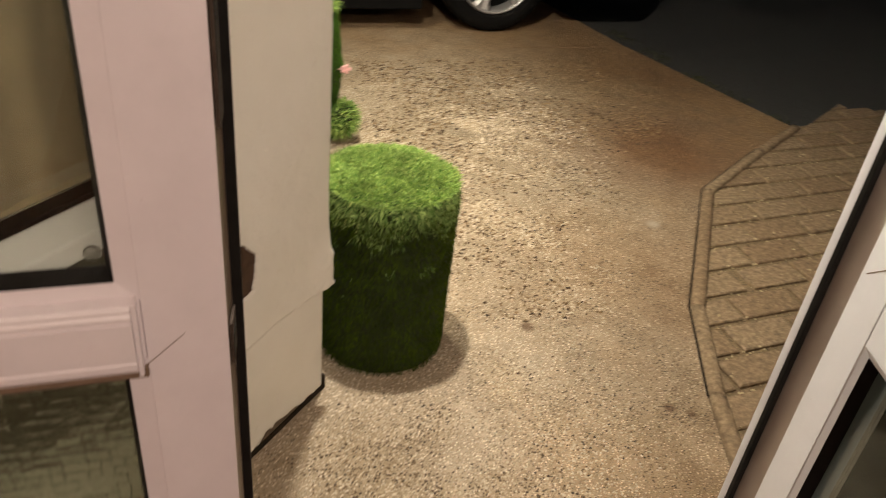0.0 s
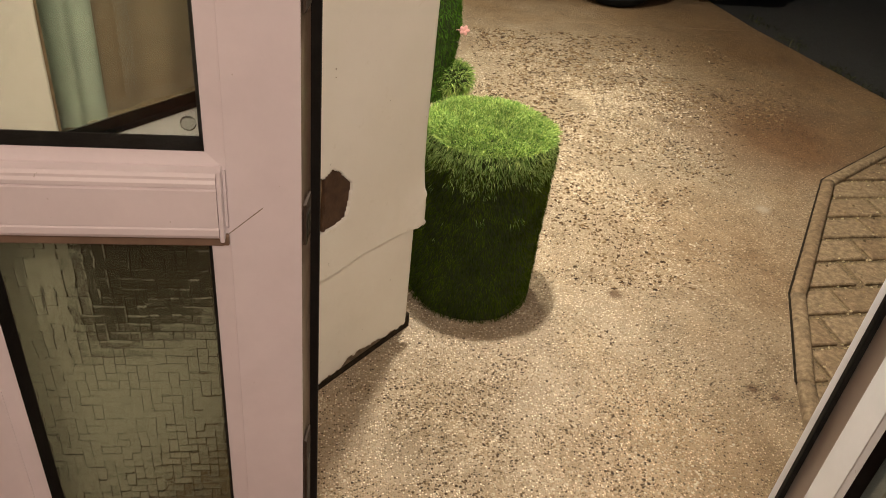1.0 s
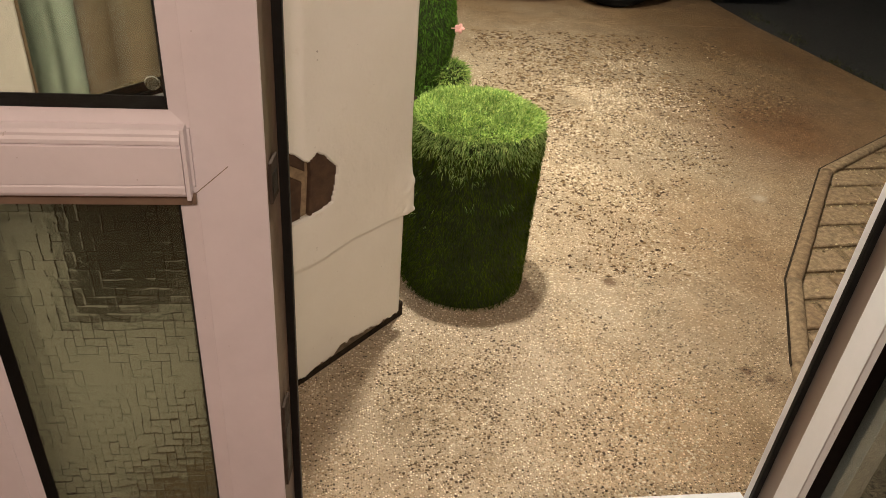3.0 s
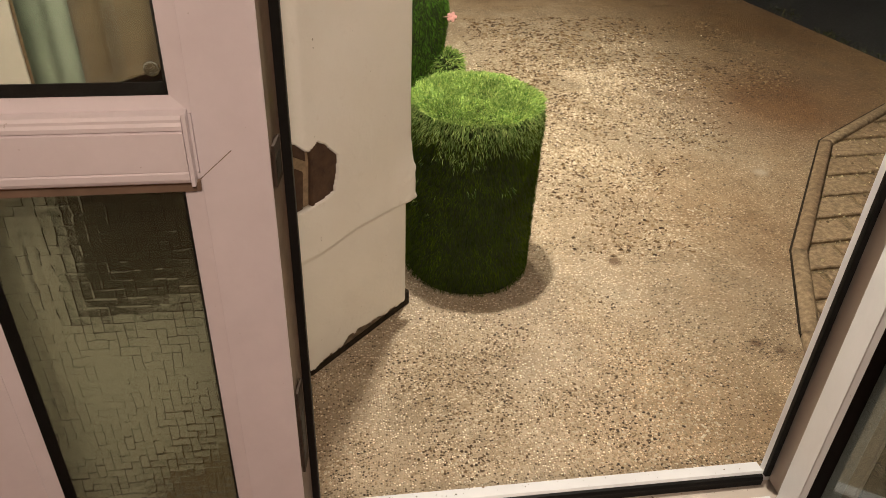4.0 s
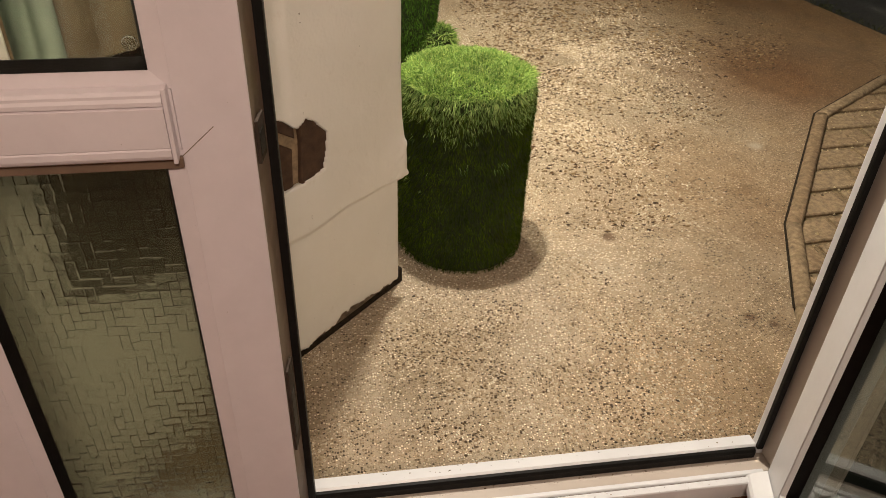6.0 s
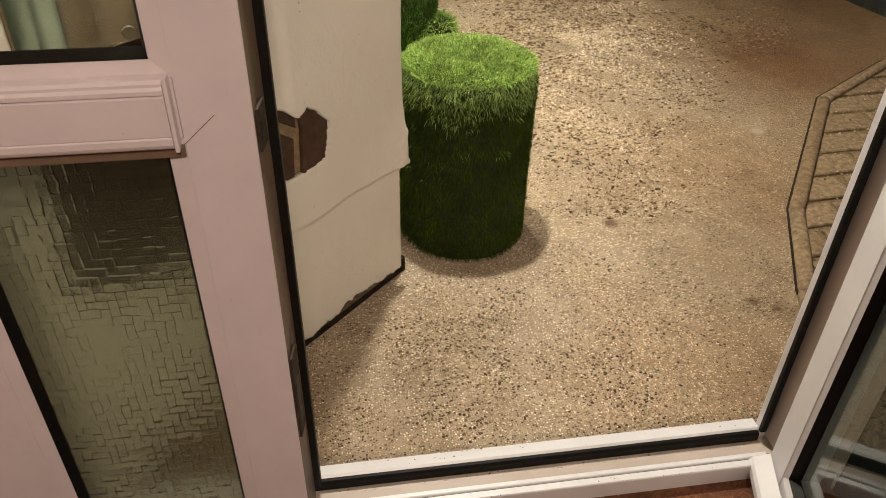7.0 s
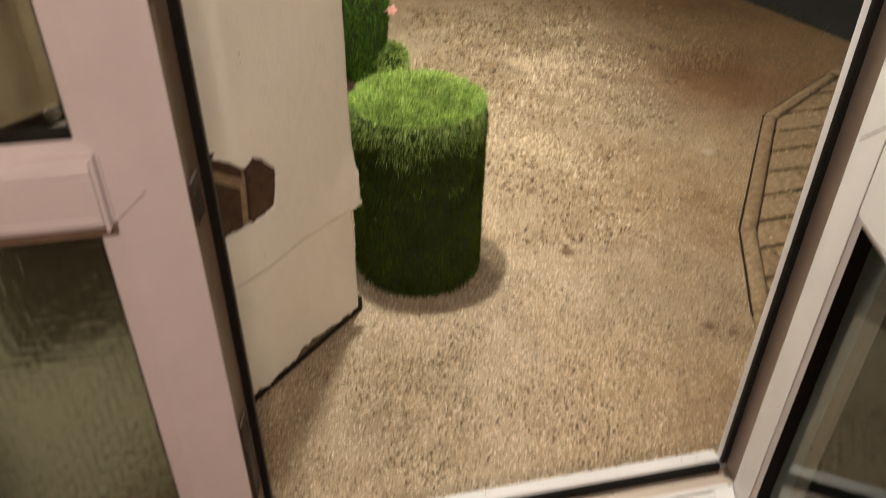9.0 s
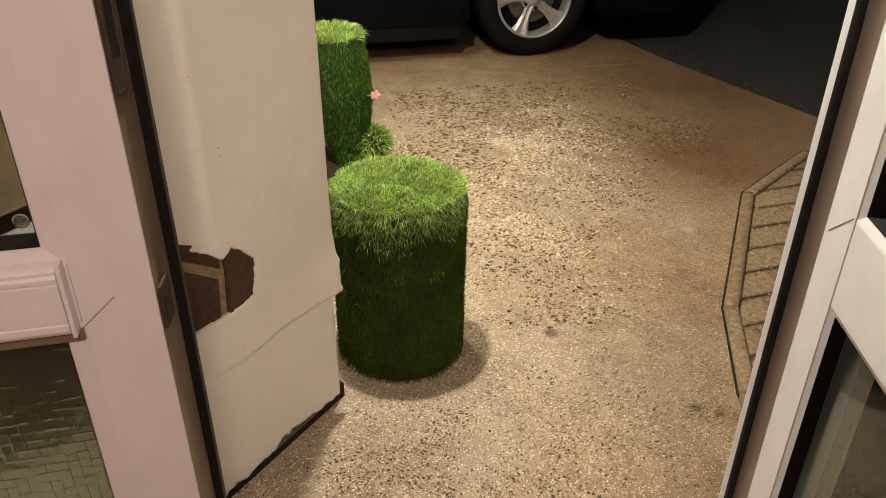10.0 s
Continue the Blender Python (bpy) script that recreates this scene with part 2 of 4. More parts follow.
M_CURTAIN = plain("brown_curtain", (0.24, 0.175, 0.115), 0.9, 0, 14, 0.25)
M_DARK_SHEET = plain("dark_brown_sheet", (0.085, 0.075, 0.052), 0.6, 0, 25, 0.4)
M_NET = plain("pale_green_curtain", (0.36, 0.41, 0.34), 0.9, 0, 14, 0.15)
M_MOSS = turf("moss", (0.018, 0.024, 0.008), (0.055, 0.062, 0.020))
M_PETAL = plain("pink_petal", (0.85, 0.46, 0.43), 0.6, 0, 80, 0.2)
M_WHITEBRICK = plain("white_painted_brick", (0.62, 0.56, 0.46), 0.7, 0, 50, 0.25, 0.002)
M_SOIL = plain("brown_soil", (0.055, 0.03, 0.016), 0.95, 0, 90, 0.6, 0.004)


def mat_floor():
    """Reddish-brown coir-like matting with pale grit."""
    m = Mat("reddish_brown_mat", 0.75)
    v = m.coords()
    col = m.ramp(m.noise(28, 6, 0.7, v), (0.3, (0.105, 0.036, 0.013)), (0.7, (0.26, 0.095, 0.036)))
    col = m.mix(0.55, col, m.mix(1.0, col, m.ramp(m.noise(170, 4, 0.7, v), (0.34, (0.35, 0.32, 0.3)), (0.66, (1.35, 1.4, 1.5))), "MULTIPLY"))
    fleck = m.ramp(m.noise(210, 2, 0.5, v), (0.68, (0, 0, 0)), (0.72, (1, 1, 1)))
    m.colour(m.mix(m.math("MULTIPLY", fleck, 0.5), col, (0.48, 0.34, 0.2))).bump(m.noise(320, 3, 0.7, v), 0.004, 1.0)
    return m.m


M_MAT = mat_floor()


# ---- mesh helpers ----
def mesh(name, bm, material, smooth=False):
    me = bpy.data.meshes.new(name)
    bm.to_mesh(me)
    bm.free()
    me.materials.append(material)
    if smooth:
        for p in me.polygons:
            p.use_smooth = True
    return me


def raw(name, verts, faces, material):
    me = bpy.data.meshes.new(name)
    me.from_pydata(verts, [], faces)
    me.materials.append(material)
    return me


def part(name, bm, material, parent, label="", smooth=False):
    ob = new(name, mesh(name, bm, material, smooth) if isinstance(bm, bmesh.types.BMesh) else bm)
    ob.parent = parent
    if label:
        ob["label"] = label
    return ob


def thing(name, place, label, category, group="", kind="", turn=0.0):
    ob = new(name)
    ob.matrix_world = pose(*place, 0, 0, turn)
    ob.empty_display_size = 0.05
    return tagged(ob, label, category, group, kind)


def solid(name, bm, material, label, category, kind="", smooth=False):
    return tagged(new(name, mesh(name, bm, material, smooth)), label, category, "", kind)


def box(x0, x1, y0, y1, z0, z1, bevel=0.0, bm=None, seg=2):
    """A box with rounded edges, added to bm."""
    one = bmesh.new()
    bmesh.ops.create_cube(one, size=1)
    for v in one.verts:
        v.co = Vector((x0 + (v.co.x + 0.5) * (x1 - x0), y0 + (v.co.y + 0.5) * (y1 - y0), z0 + (v.co.z + 0.5) * (z1 - z0)))
    if bevel:
        bmesh.ops.bevel(one, geom=list(one.edges), offset=bevel, segments=seg, affect="EDGES", profile=0.6)
    return join(bm, one)


def join(bm, one):
    if bm is None:
        return one
    me = bpy.data.meshes.new("tmp")
    one.to_mesh(me)
    one.free()
    bm.from_mesh(me)
    bpy.data.meshes.remove(me)
    return bm


def prism(points, a0, a1, axis="x"):
    """A closed outline in two axes, drawn out along the third."""
    bm = bmesh.new()
    put = {"x": lambda p, a: (a, p[0], p[1]), "y": lambda p, a: (p[0], a, p[1]), "z": lambda p, a: (p[0], p[1], a)}[axis]
    one = [bm.verts.new(put(p, a0)) for p in points]
    two = [bm.verts.new(put(p, a1)) for p in points]
    n = len(points)
    bm.faces.new(one)
    bm.faces.new(two[::-1])
    for i in range(n):
        bm.faces.new((one[i], two[i], two[(i + 1) % n], one[(i + 1) % n]))
    bmesh.ops.recalc_face_normals(bm, faces=bm.faces)
    return bm


def lathe(profile, steps=48, axis="z"):
    """A turned body from (radius, height) pairs."""
    bm = bmesh.new()
    rings = []
    for r, h in profile:
        ring = []
        for i in range(steps):
            a = 2 * math.pi * i / steps
            c = (r * math.cos(a), r * math.sin(a), h) if axis == "z" else (r * math.cos(a), h, r * math.sin(a))
            ring.append(bm.verts.new(c))
        rings.append(ring)
    for a, b in zip(rings, rings[1:]):
        for i in range(steps):
            j = (i + 1) % steps
            bm.faces.new((a[i], a[j], b[j], b[i]))
    bm.faces.new(rings[0][::-1])
    bm.faces.new(rings[-1])
    bmesh.ops.recalc_face_normals(bm, faces=bm.faces)
    return bm


def smooth_step(a, b, v):
    v = min(1, max(0, (v - a) / (b - a)))
    return v * v * (3 - 2 * v)


# ---- ground ----
GROUND = prism([(-70, -70), (70, -70), (70, 70), (-70, 70)], -0.30, -0.014, "z")
solid("ground", GROUND, M_ASPHALT, "dark worn asphalt lying in the night beyond the drive", "ground", "structure")

K3, K2, K1, K0, KE = (1.214, 0.548), (1.373, 0.888), (1.83, 1.531), (2.28, 1.824), (2.62, 2.03)
LINE = [(1.05, 0.115), K3, K2, K1, K0, KE]
pad = prism([(-3, 0.116), *LINE, (2.35, 3.085), (-3, 2.965)], -0.10, 0.0, "z")
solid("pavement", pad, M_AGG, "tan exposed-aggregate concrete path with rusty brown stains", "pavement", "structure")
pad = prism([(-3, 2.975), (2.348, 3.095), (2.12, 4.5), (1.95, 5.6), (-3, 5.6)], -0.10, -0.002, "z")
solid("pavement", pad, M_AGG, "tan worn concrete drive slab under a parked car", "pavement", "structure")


def chips(count, seed):
    """Loose and half-sunk stone chips, each a squat, uneven pebble."""
    rng = np.random.default_rng(seed)
    verts, faces, tone = [], [], []
    inside = lambda x, y: y > 0.14 and (y - x < 0.46 or (y > 0.78 and x > 0.33)) and (x - 0.45) ** 2 + (y - 2.09) ** 2 > 0.02 and (x - 0.471) ** 2 + (y - 0.923) ** 2 > 0.028 and x < 1.05 + 0.44 * (y - 0.115) and not (x > K2[0] - 0.05 and y < 0.9)
    while len(verts) < count * 7:
        y = 0.14 + 2.7 * rng.random() ** 1.25
        x = 0.0 + 1.9 * rng.random()
        if not inside(x, y) or rng.random() < smooth_step(-0.25, 0.35, x - 0.62 - 0.36 * y) or rng.random() < smooth_step(1.9, 2.8, y):
            continue
        if noise.noise(Vector((x * 3.1, y * 3.1, 8.0))) + 0.6 * noise.noise(Vector((x * 9.0, y * 9.0, 3.0))) + 0.25 < 0.75 * rng.random():
            continue
        r = (0.0012 + 0.0033 * rng.random() ** 2.2) * (1 + 0.35 * smooth_step(0.7, 1.5, y))
        h, a0, s = r * (0.45 + 0.6 * rng.random()), rng.random() * 6.28, 0.6 + 0.5 * rng.random()
        k = len(verts)
        for i in range(6):
            a = a0 + i * math.pi / 3
            q = r * (0.8 + 0.4 * rng.random())
            verts.append((x + q * math.cos(a), y + s * q * math.sin(a), -0.0005))
        verts.append((x, y, h))
        faces += [(k + i, k + (i + 1) % 6, k + 6) for i in range(6)]
        dark = 0.08 + 0.38 * smooth_step(-0.25, 0.5, noise.noise(Vector((x * 5.3, y * 5.3, 14.0))) + 0.45 * noise.noise(Vector((x * 14, y * 14, 6.0))))
        tone += [int(rng.random() < dark)] * 6
    me = raw("stone_chips", verts, faces, M_CHIP)
    me.materials.append(M_CHIP_DARK)
    me.polygons.foreach_set("material_index", tone)
    return me


def chip_mat(name, *stops):
    m = Mat(name, 0.42)
    g = m.n("ShaderNodeNewGeometry").outputs["Random Per Island"]
    m.colour(m.ramp(g, *stops))
    return m.m


M_CHIP = chip_mat("stone_chip", (0.0, (0.30, 0.22, 0.13)), (0.45, (0.50, 0.40, 0.26)), (0.8, (0.68, 0.59, 0.44)), (1.0, (0.80, 0.72, 0.57)))
M_CHIP_DARK = chip_mat("dark_stone_chip", (0.0, (0.040, 0.025, 0.012)), (0.6, (0.125, 0.080, 0.040)), (1.0, (0.24, 0.165, 0.088)))


def dark_bits(count, seed):
    """Dark flat stones and leaf crumbs lying thick along the middle of the path."""
    rng = np.random.default_rng(seed)
    verts, faces = [], []
    while len(verts) < count * 7:
        x, y = 0.50 + 1.65 * rng.random(), 0.90 + 2.0 * rng.random()
        if noise.noise(Vector((x * 2.6, y * 2.6, 5.0))) + 0.5 * noise.noise(Vector((x * 9, y * 9, 2.0))) + 0.42 - abs(x - 0.50 - 0.36 * y) * 0.72 + 0.30 * smooth_step(1.8, 2.4, y) - 0.14 * (1 - smooth_step(1.2, 1.7, y)) < 0.7 * rng.random():
            continue
        r, a0 = (0.0018 + 0.0060 * rng.random() ** 2.4) * (1 + 0.4 * smooth_step(1.6, 2.2, y)), rng.random() * 6.28
        k = len(verts)
        for i in range(6):
            a = a0 + i * math.pi / 3
            q = r * (0.6 + 0.7 * rng.random())
            verts.append((x + q * math.cos(a), y + 0.75 * q * math.sin(a), 0.0003))
        verts.append((x, y, 0.002 + 0.004 * rng.random()))
        faces += [(k + i, k + (i + 1) % 6, k + 6) for i in range(6)]
    return raw("dark_bits", verts, faces, M_BITS)


def bits_mat():
    m = Mat("dark_stone_bits", 0.8)
    g = m.n("ShaderNodeNewGeometry").outputs["Random Per Island"]
    m.colour(m.ramp(g, (0.0, (0.036, 0.019, 0.007)), (0.50, (0.12, 0.066, 0.024)), (0.70, (0.26, 0.17, 0.08)), (0.90, (0.22, 0.15, 0.075)), (1.0, (0.36, 0.27, 0.16))))
    return m.m


M_BITS = bits_mat()
tagged(new("dark_stone_bits", dark_bits(7200, 9)), "dark brown flat stones scattered in the concrete path", "stone chips", "", "stuff")
tagged(new("stone_chips", chips(52000, 4)), "small cream and brown stone chips in the concrete surface", "stone chips", "", "stuff")


# ---- angled wall beside the door ----
CORNER, WALL_LEN, WALL_TOP = Vector((0.300, 0.750, 0)), 0.98, 2.5
WALL_M = Matrix.Translation(CORNER) @ pose(0, 0, 0, 0, 0, 45)   # local x runs along the wall, local -y faces the path
BREAK = [(-0.46, 0.625), (-0.40, 0.598), (-0.376, 0.588), (-0.345, 0.567), (-0.318, 0.550), (-0.304, 0.536), (-0.294, 0.531), (-0.275, 0.542), (-0.256, 0.533), (-0.238, 0.513), (-0.222, 0.492), (-0.228, 0.455), (-0.237, 0.422), (-0.302, 0.413), (-0.375, 0.418), (-0.46, 0.425)]
WIN = (-0.724, -0.425, 0.716, 1.75)


def within(poly, x, z):
    c, n = False, len(poly)
    for i in range(n):
        (x1, z1), (x2, z2) = poly[i], poly[(i + 1) % n]
        if (z1 > z) != (z2 > z) and x < (x2 - x1) * (z - z1) / (z2 - z1) + x1:
            c = not c
    return c


def wall_skin():
    """The render coat: a fine sheet with a proud upper coat, a broken patch, a flared lip at the corner and a ragged foot."""
    step = 0.0030
    nu = int(WALL_LEN / step)
    heights = [k * step for k in range(int(0.72 / step))]
    while heights[-1] < WALL_TOP:
        heights.append(heights[-1] + 0.02)
    nz = len(heights) - 1
    verts, faces, index = [], [], {}
    for j in range(nz + 1):
        for i in range(nu + 1):
            u, z = -WALL_LEN + i * step, heights[j]
            n1 = noise.noise(Vector((u * 6, z * 6, 1.0)))
            n2 = noise.noise(Vector((u * 40, z * 40, 4.0)))
            seam = 0.300 + 0.008 * noise.noise(Vector((u * 9, 3.0, 0)))
            out = 0.011 * smooth_step(seam - 0.006, seam + 0.012, z) * (0.55 + 0.45 * smooth_step(-0.40, -0.05, u))
            out += 0.004 * n1 + 0.0006 * n2
            lip = smooth_step(-0.075, 0.0, u) * smooth_step(seam - 0.006, seam + 0.006, z) * (1 - smooth_step(0.34, 0.46, z))
            out += lip * (0.010 + 0.005 * abs(n2))
            out -= 0.008 * (1 - smooth_step(-0.312, -0.290, u)) * smooth_step(0.53, 0.58, z)
            du = lip * 0.007 * (1 + n2) - 0.008
            index[i, j] = len(verts)
            verts.append((u + du, -out, z))
    for j in range(nz):
        for i in range(nu):
            u, z = -WALL_LEN + (i + 0.5) * step, (heights[j] + heights[j + 1]) / 2
            jag = 0.0020 * noise.noise(Vector((u * 120, z * 120, 9.0)))
            foot = 0.021 + 0.009 * noise.noise(Vector((u * 28, 5.1, 0))) + 0.026 * smooth_step(-0.235, -0.19, u) * (1 - smooth_step(-0.13, -0.05, u)) * (0.35 + 0.65 * abs(noise.noise(Vector((u * 30, 1.7, 0))))) + 0.006 * noise.noise(Vector((u * 80, 8, 2)))
            if z < foot or within(BREAK, u - 0.008 + jag, z + jag) or (WIN[0] < u < WIN[1] and WIN[2] < z < WIN[3]):
                continue
            faces.append((index[i, j], index[i + 1, j], index[i + 1, j + 1], index[i, j + 1]))
    return raw("wall_render", verts, faces, M_CREAM)


wall = thing("wall_angled", (0, 0, 0), "cream painted rendered wall with a broken patch of brown brick", "wall", "", "structure")
wall.matrix_world = WALL_M
skin = part("render_coat", wall_skin(), None, wall)
mod = skin.modifiers.new("thickness", "SOLIDIFY")
mod.thickness, mod.offset = 0.016, -1.0
for p in skin.data.polygons:
    p.use_smooth = True
core = box(-WALL_LEN, WIN[0], 0.0135, 0.22, 0, WALL_TOP)
core = box(WIN[1], -0.012, 0.0135, 0.22, 0, WALL_TOP, 0, core)
core = box(-0.45, -0.20, 0.006, 0.02, 0.41, 0.62, 0, core)
core = box(WIN[0], WIN[1], 0.0135, 0.22, 0, WIN[2], 0, core)
core = box(WIN[0], WIN[1], 0.0135, 0.22, WIN[3], WALL_TOP, 0, core)
part("wall_core", core, M_MORTAR, wall, "sandy mortar behind the render")
part("damp_course", box(-WALL_LEN, -0.006, 0.001, 0.03, -0.01, 0.014, 0.003), M_TAR, wall, "black bitumen strip along the foot")
part("foot_mortar", box(-WALL_LEN, -0.012, 0.003, 0.03, 0.014, 0.06, 0.003), M_FOOT, wall, "crumbling grey-brown mortar at the foot")
part("corner_flashing", box(-0.010, 0.007, 0.000, 0.03, -0.01, 0.040, 0.004), M_TAR, wall, "black torn strip at the corner")
for outline in ([(-0.300, 0.40), (-0.20, 0.40), (-0.20, 0.575), (-0.296, 0.575), (-0.292, 0.500)],
                [(-0.372, 0.40), (-0.316, 0.40), (-0.308, 0.488), (-0.388, 0.548), (-0.382, 0.49)],
                [(-0.300, 0.506), (-0.302, 0.556), (-0.40, 0.606), (-0.47, 0.634), (-0.47, 0.622), (-0.40, 0.578)],
                [(-0.50, 0.40), (-0.386, 0.40), (-0.396, 0.50), (-0.402, 0.555), (-0.50, 0.60)]):
    b = prism([(x + 0.006, z) for x, z in outline], -0.0040 if outline[1][0] == -0.20 else 0.0025, 0.03, "y")
    bmesh.ops.bevel(b, geom=list(b.edges), offset=0.002, segments=1, affect="EDGES")
    part("brick", b, M_BRICK, wall)

# the small window in that wall
win = thing("window_1", (0, 0, 0), "narrow window with pale sill and drawn brown curtain", "window", "", "structure")
win.matrix_world = WALL_M
u0, u1, z0, z1 = WIN
part("window_sill", box(u0 - 0.01, u1 - 0.001, -0.030, 0.040, z0 - 0.030, z0 + 0.002, 0.005), M_WHITE, win, "white sill")
fr = box(u0, u0 + 0.004, 0.036, 0.07, z0, z1, 0.001)
fr = box(u1 - 0.012, u1, 0.036, 0.07, z0, z1, 0.003, fr)
fr = box(u0 + 0.004, u1 - 0.012, 0.036, 0.07, z0 + 0.0025, z0 + 0.012, 0.003, fr)
fr = box(u0 + 0.004, u1 - 0.012, 0.036, 0.07, z1 - 0.04, z1, 0.004, fr)
part("window_frame", fr, M_DARK, win, "dark frame")
pane = part("pane", box(u0 + 0.004, u1 - 0.012, 0.050, 0.054, z0 + 0.02, z1 - 0.04), M_GLASS, win)
pane.visible_shadow = False


def drape(x0, x1, y, z0, z1, folds, depth):
    bm = bmesh.new()
    n = 60
    rows = []
    for k in range(2):
        row = [[], []]
        for i in range(n + 1):
            x = x0 + (x1 - x0) * i / n
            d = depth * math.sin(folds * 2 * math.pi * i / n) + 0.4 * depth * math.sin(folds * 5.3 * i / n)
            for r, z in enumerate((z0, z1)):
                row[r].append(bm.verts.new((x, y + d + 0.002 * k, z)))
        rows.append(row)
    for row in rows:
        for i in range(n):
            bm.faces.new((row[0][i], row[0][i + 1], row[1][i + 1], row[1][i]))
    return bm


part("curtain", drape(u0 + 0.085, u1, 0.102, z0, z1, 3, 0.0028), M_CURTAIN, win, "brown drawn curtain", True)
part("curtain_edge", drape(u0, u0 + 0.105, 0.092, z0, z1, 3, 0.005), M_NET, win, "pale green curtain edge", True)
# sheet added to give the dark area seen through the patterned pane
part("apron_panel", prism([(u0 - 0.018, z0 - 0.032), (u1 - 0.04, z0 - 0.032), (u1 - 0.04, 0.335), (u0 - 0.040, 0.445)], -0.026, -0.004, "y"), M_DARK_SHEET, win, "dark brown sheet added under the sill")
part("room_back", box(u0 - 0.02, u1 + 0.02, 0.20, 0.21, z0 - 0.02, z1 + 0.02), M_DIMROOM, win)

# the wall that goes on beyond the corner
far_wall = solid("wall_side", box(0.06, 0.284, 0.80, 6.0, 0, 2.5, 0.004), M_CREAM, "cream rendered house wall behind the turf figures", "wall", "structure")

# ---- house front, door frame and hall ----
front = box(-2.6, -0.345, -0.02, 0.105, -0.05, 2.6)
front = box(0.945, 3.4, -0.02, 0.105, -0.05, 2.6, 0, front)
front = box(-0.345, 0.945, -0.02, 0.105, 2.14, 2.6, 0, front)
solid("wall_front", front, M_PLASTER, "plain plastered house wall round the entrance", "wall", "structure")
solid("floor", box(-2.6, 3.4, -3.6, 0.0195, -0.05, 0.064), M_MAT, "reddish brown coarse matting inside the threshold", "floor", "structure")
solid("ceiling", box(-2.6, 3.4, -3.6, -0.02, 2.42, 2.52), M_CEIL, "plain pale painted hall ceiling", "ceiling", "structure")
solid("wall_back", box(-2.6, 3.4, -3.7, -3.6, 0, 2.52), M_PLASTER, "plain plastered wall of the hall", "wall", "structure")
solid("wall_west", box(-1.2, -1.1, -3.6, -0.02, 0.064, 2.42), M_PLASTER, "plain plastered wall of the hall", "wall", "structure")
# unseen wall, added and coloured dark so the leaf's panes look dark
solid("wall_east", box(0.952, 1.12, -3.6, -0.02, 0.064, 2.42), M_DIMROOM, "near-black wall added behind the open door's glass", "wall", "structure")

sill = thing("door_sill", (0, 0, 0), "white plastic door threshold with black seal", "threshold", "", "structure")
part("outer_ledge", prism([(0.0845, -0.05), (0.0845, 0.110), (0.088, 0.113), (0.110, 0.110), (0.116, 0.102), (0.116, -0.05)], -0.34, 0.8545, "x"), M_WHITE, sill, "white outer ledge")
part("seal", prism([(0.076, 0.090), (0.076, 0.104), (0.079, 0.1095), (0.0845, 0.1095), (0.0845, 0.090)], 0.05, 0.8515, "x"), M_GASKET, sill, "black rubber seal")
part("rebate", prism([(0.0455, -0.05), (0.0455, 0.0925), (0.076, 0.0905), (0.0845, 0.0905), (0.0845, -0.05)], -0.34, 0.93, "x"), M_REBATE, sill, "grimy rebate")
part("inner_track", prism([(0.0365, 0.03), (0.0365, 0.099), (0.038, 0.1005), (0.0445, 0.1005), (0.0455, 0.099), (0.0455, 0.03)], 0.083, 0.848, "x"), M_WHITE, sill, "white raised track")
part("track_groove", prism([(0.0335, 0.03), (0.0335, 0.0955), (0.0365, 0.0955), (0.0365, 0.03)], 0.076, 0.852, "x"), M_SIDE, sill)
part("inner_lip", prism([(0.0195, 0.03), (0.0195, 0.098), (0.021, 0.1000), (0.032, 0.1000), (0.0335, 0.0985), (0.0335, 0.03)], 0.080, 0.830, "x"), M_WHITE, sill, "white inner lip")

jamb = thing("door_frame", (0, 0, 0), "white plastic door jamb with black rubber seal", "door frame", "", "structure")
part("outer_flange", box(0.855, 0.948, 0.0845, 0.099, -0.02, 2.14, 0.002), M_WHITE, jamb)
part("seal", box(0.8520, 0.863, 0.0755, 0.0840, 0.111, 2.10, 0.002), M_GASKET, jamb, "black rubber seal")
part("rebate", box(0.869, 0.948, -0.019, 0.0840, 0.0935, 2.14, 0.002), M_REBATE, jamb, "dull grimy rebate")
part("head", box(-0.345, 0.855, -0.0, 0.112, 2.075, 2.139, 0.002), M_WHITE, jamb)


def leaf_frame(parent, x0, x1, xa, xb, rails, y0, y1, mat):
    """Two stiles and cross rails with beads round each light; the front face is at y0."""
    top, bottom = rails[-1][1], rails[0][0]
    part("stile", box(x0, xa, y0, y1, bottom, top, 0.0012), mat, parent)
    part("stile", box(xb, x1, y0, y1, bottom, top, 0.0012), mat, parent)
    for low, high in rails:
        part("rail", box(xa + 0.0004, xb - 0.0004, y0 + 0.0008, y1 - 0.0008, low, high, 0.0022), mat, parent)


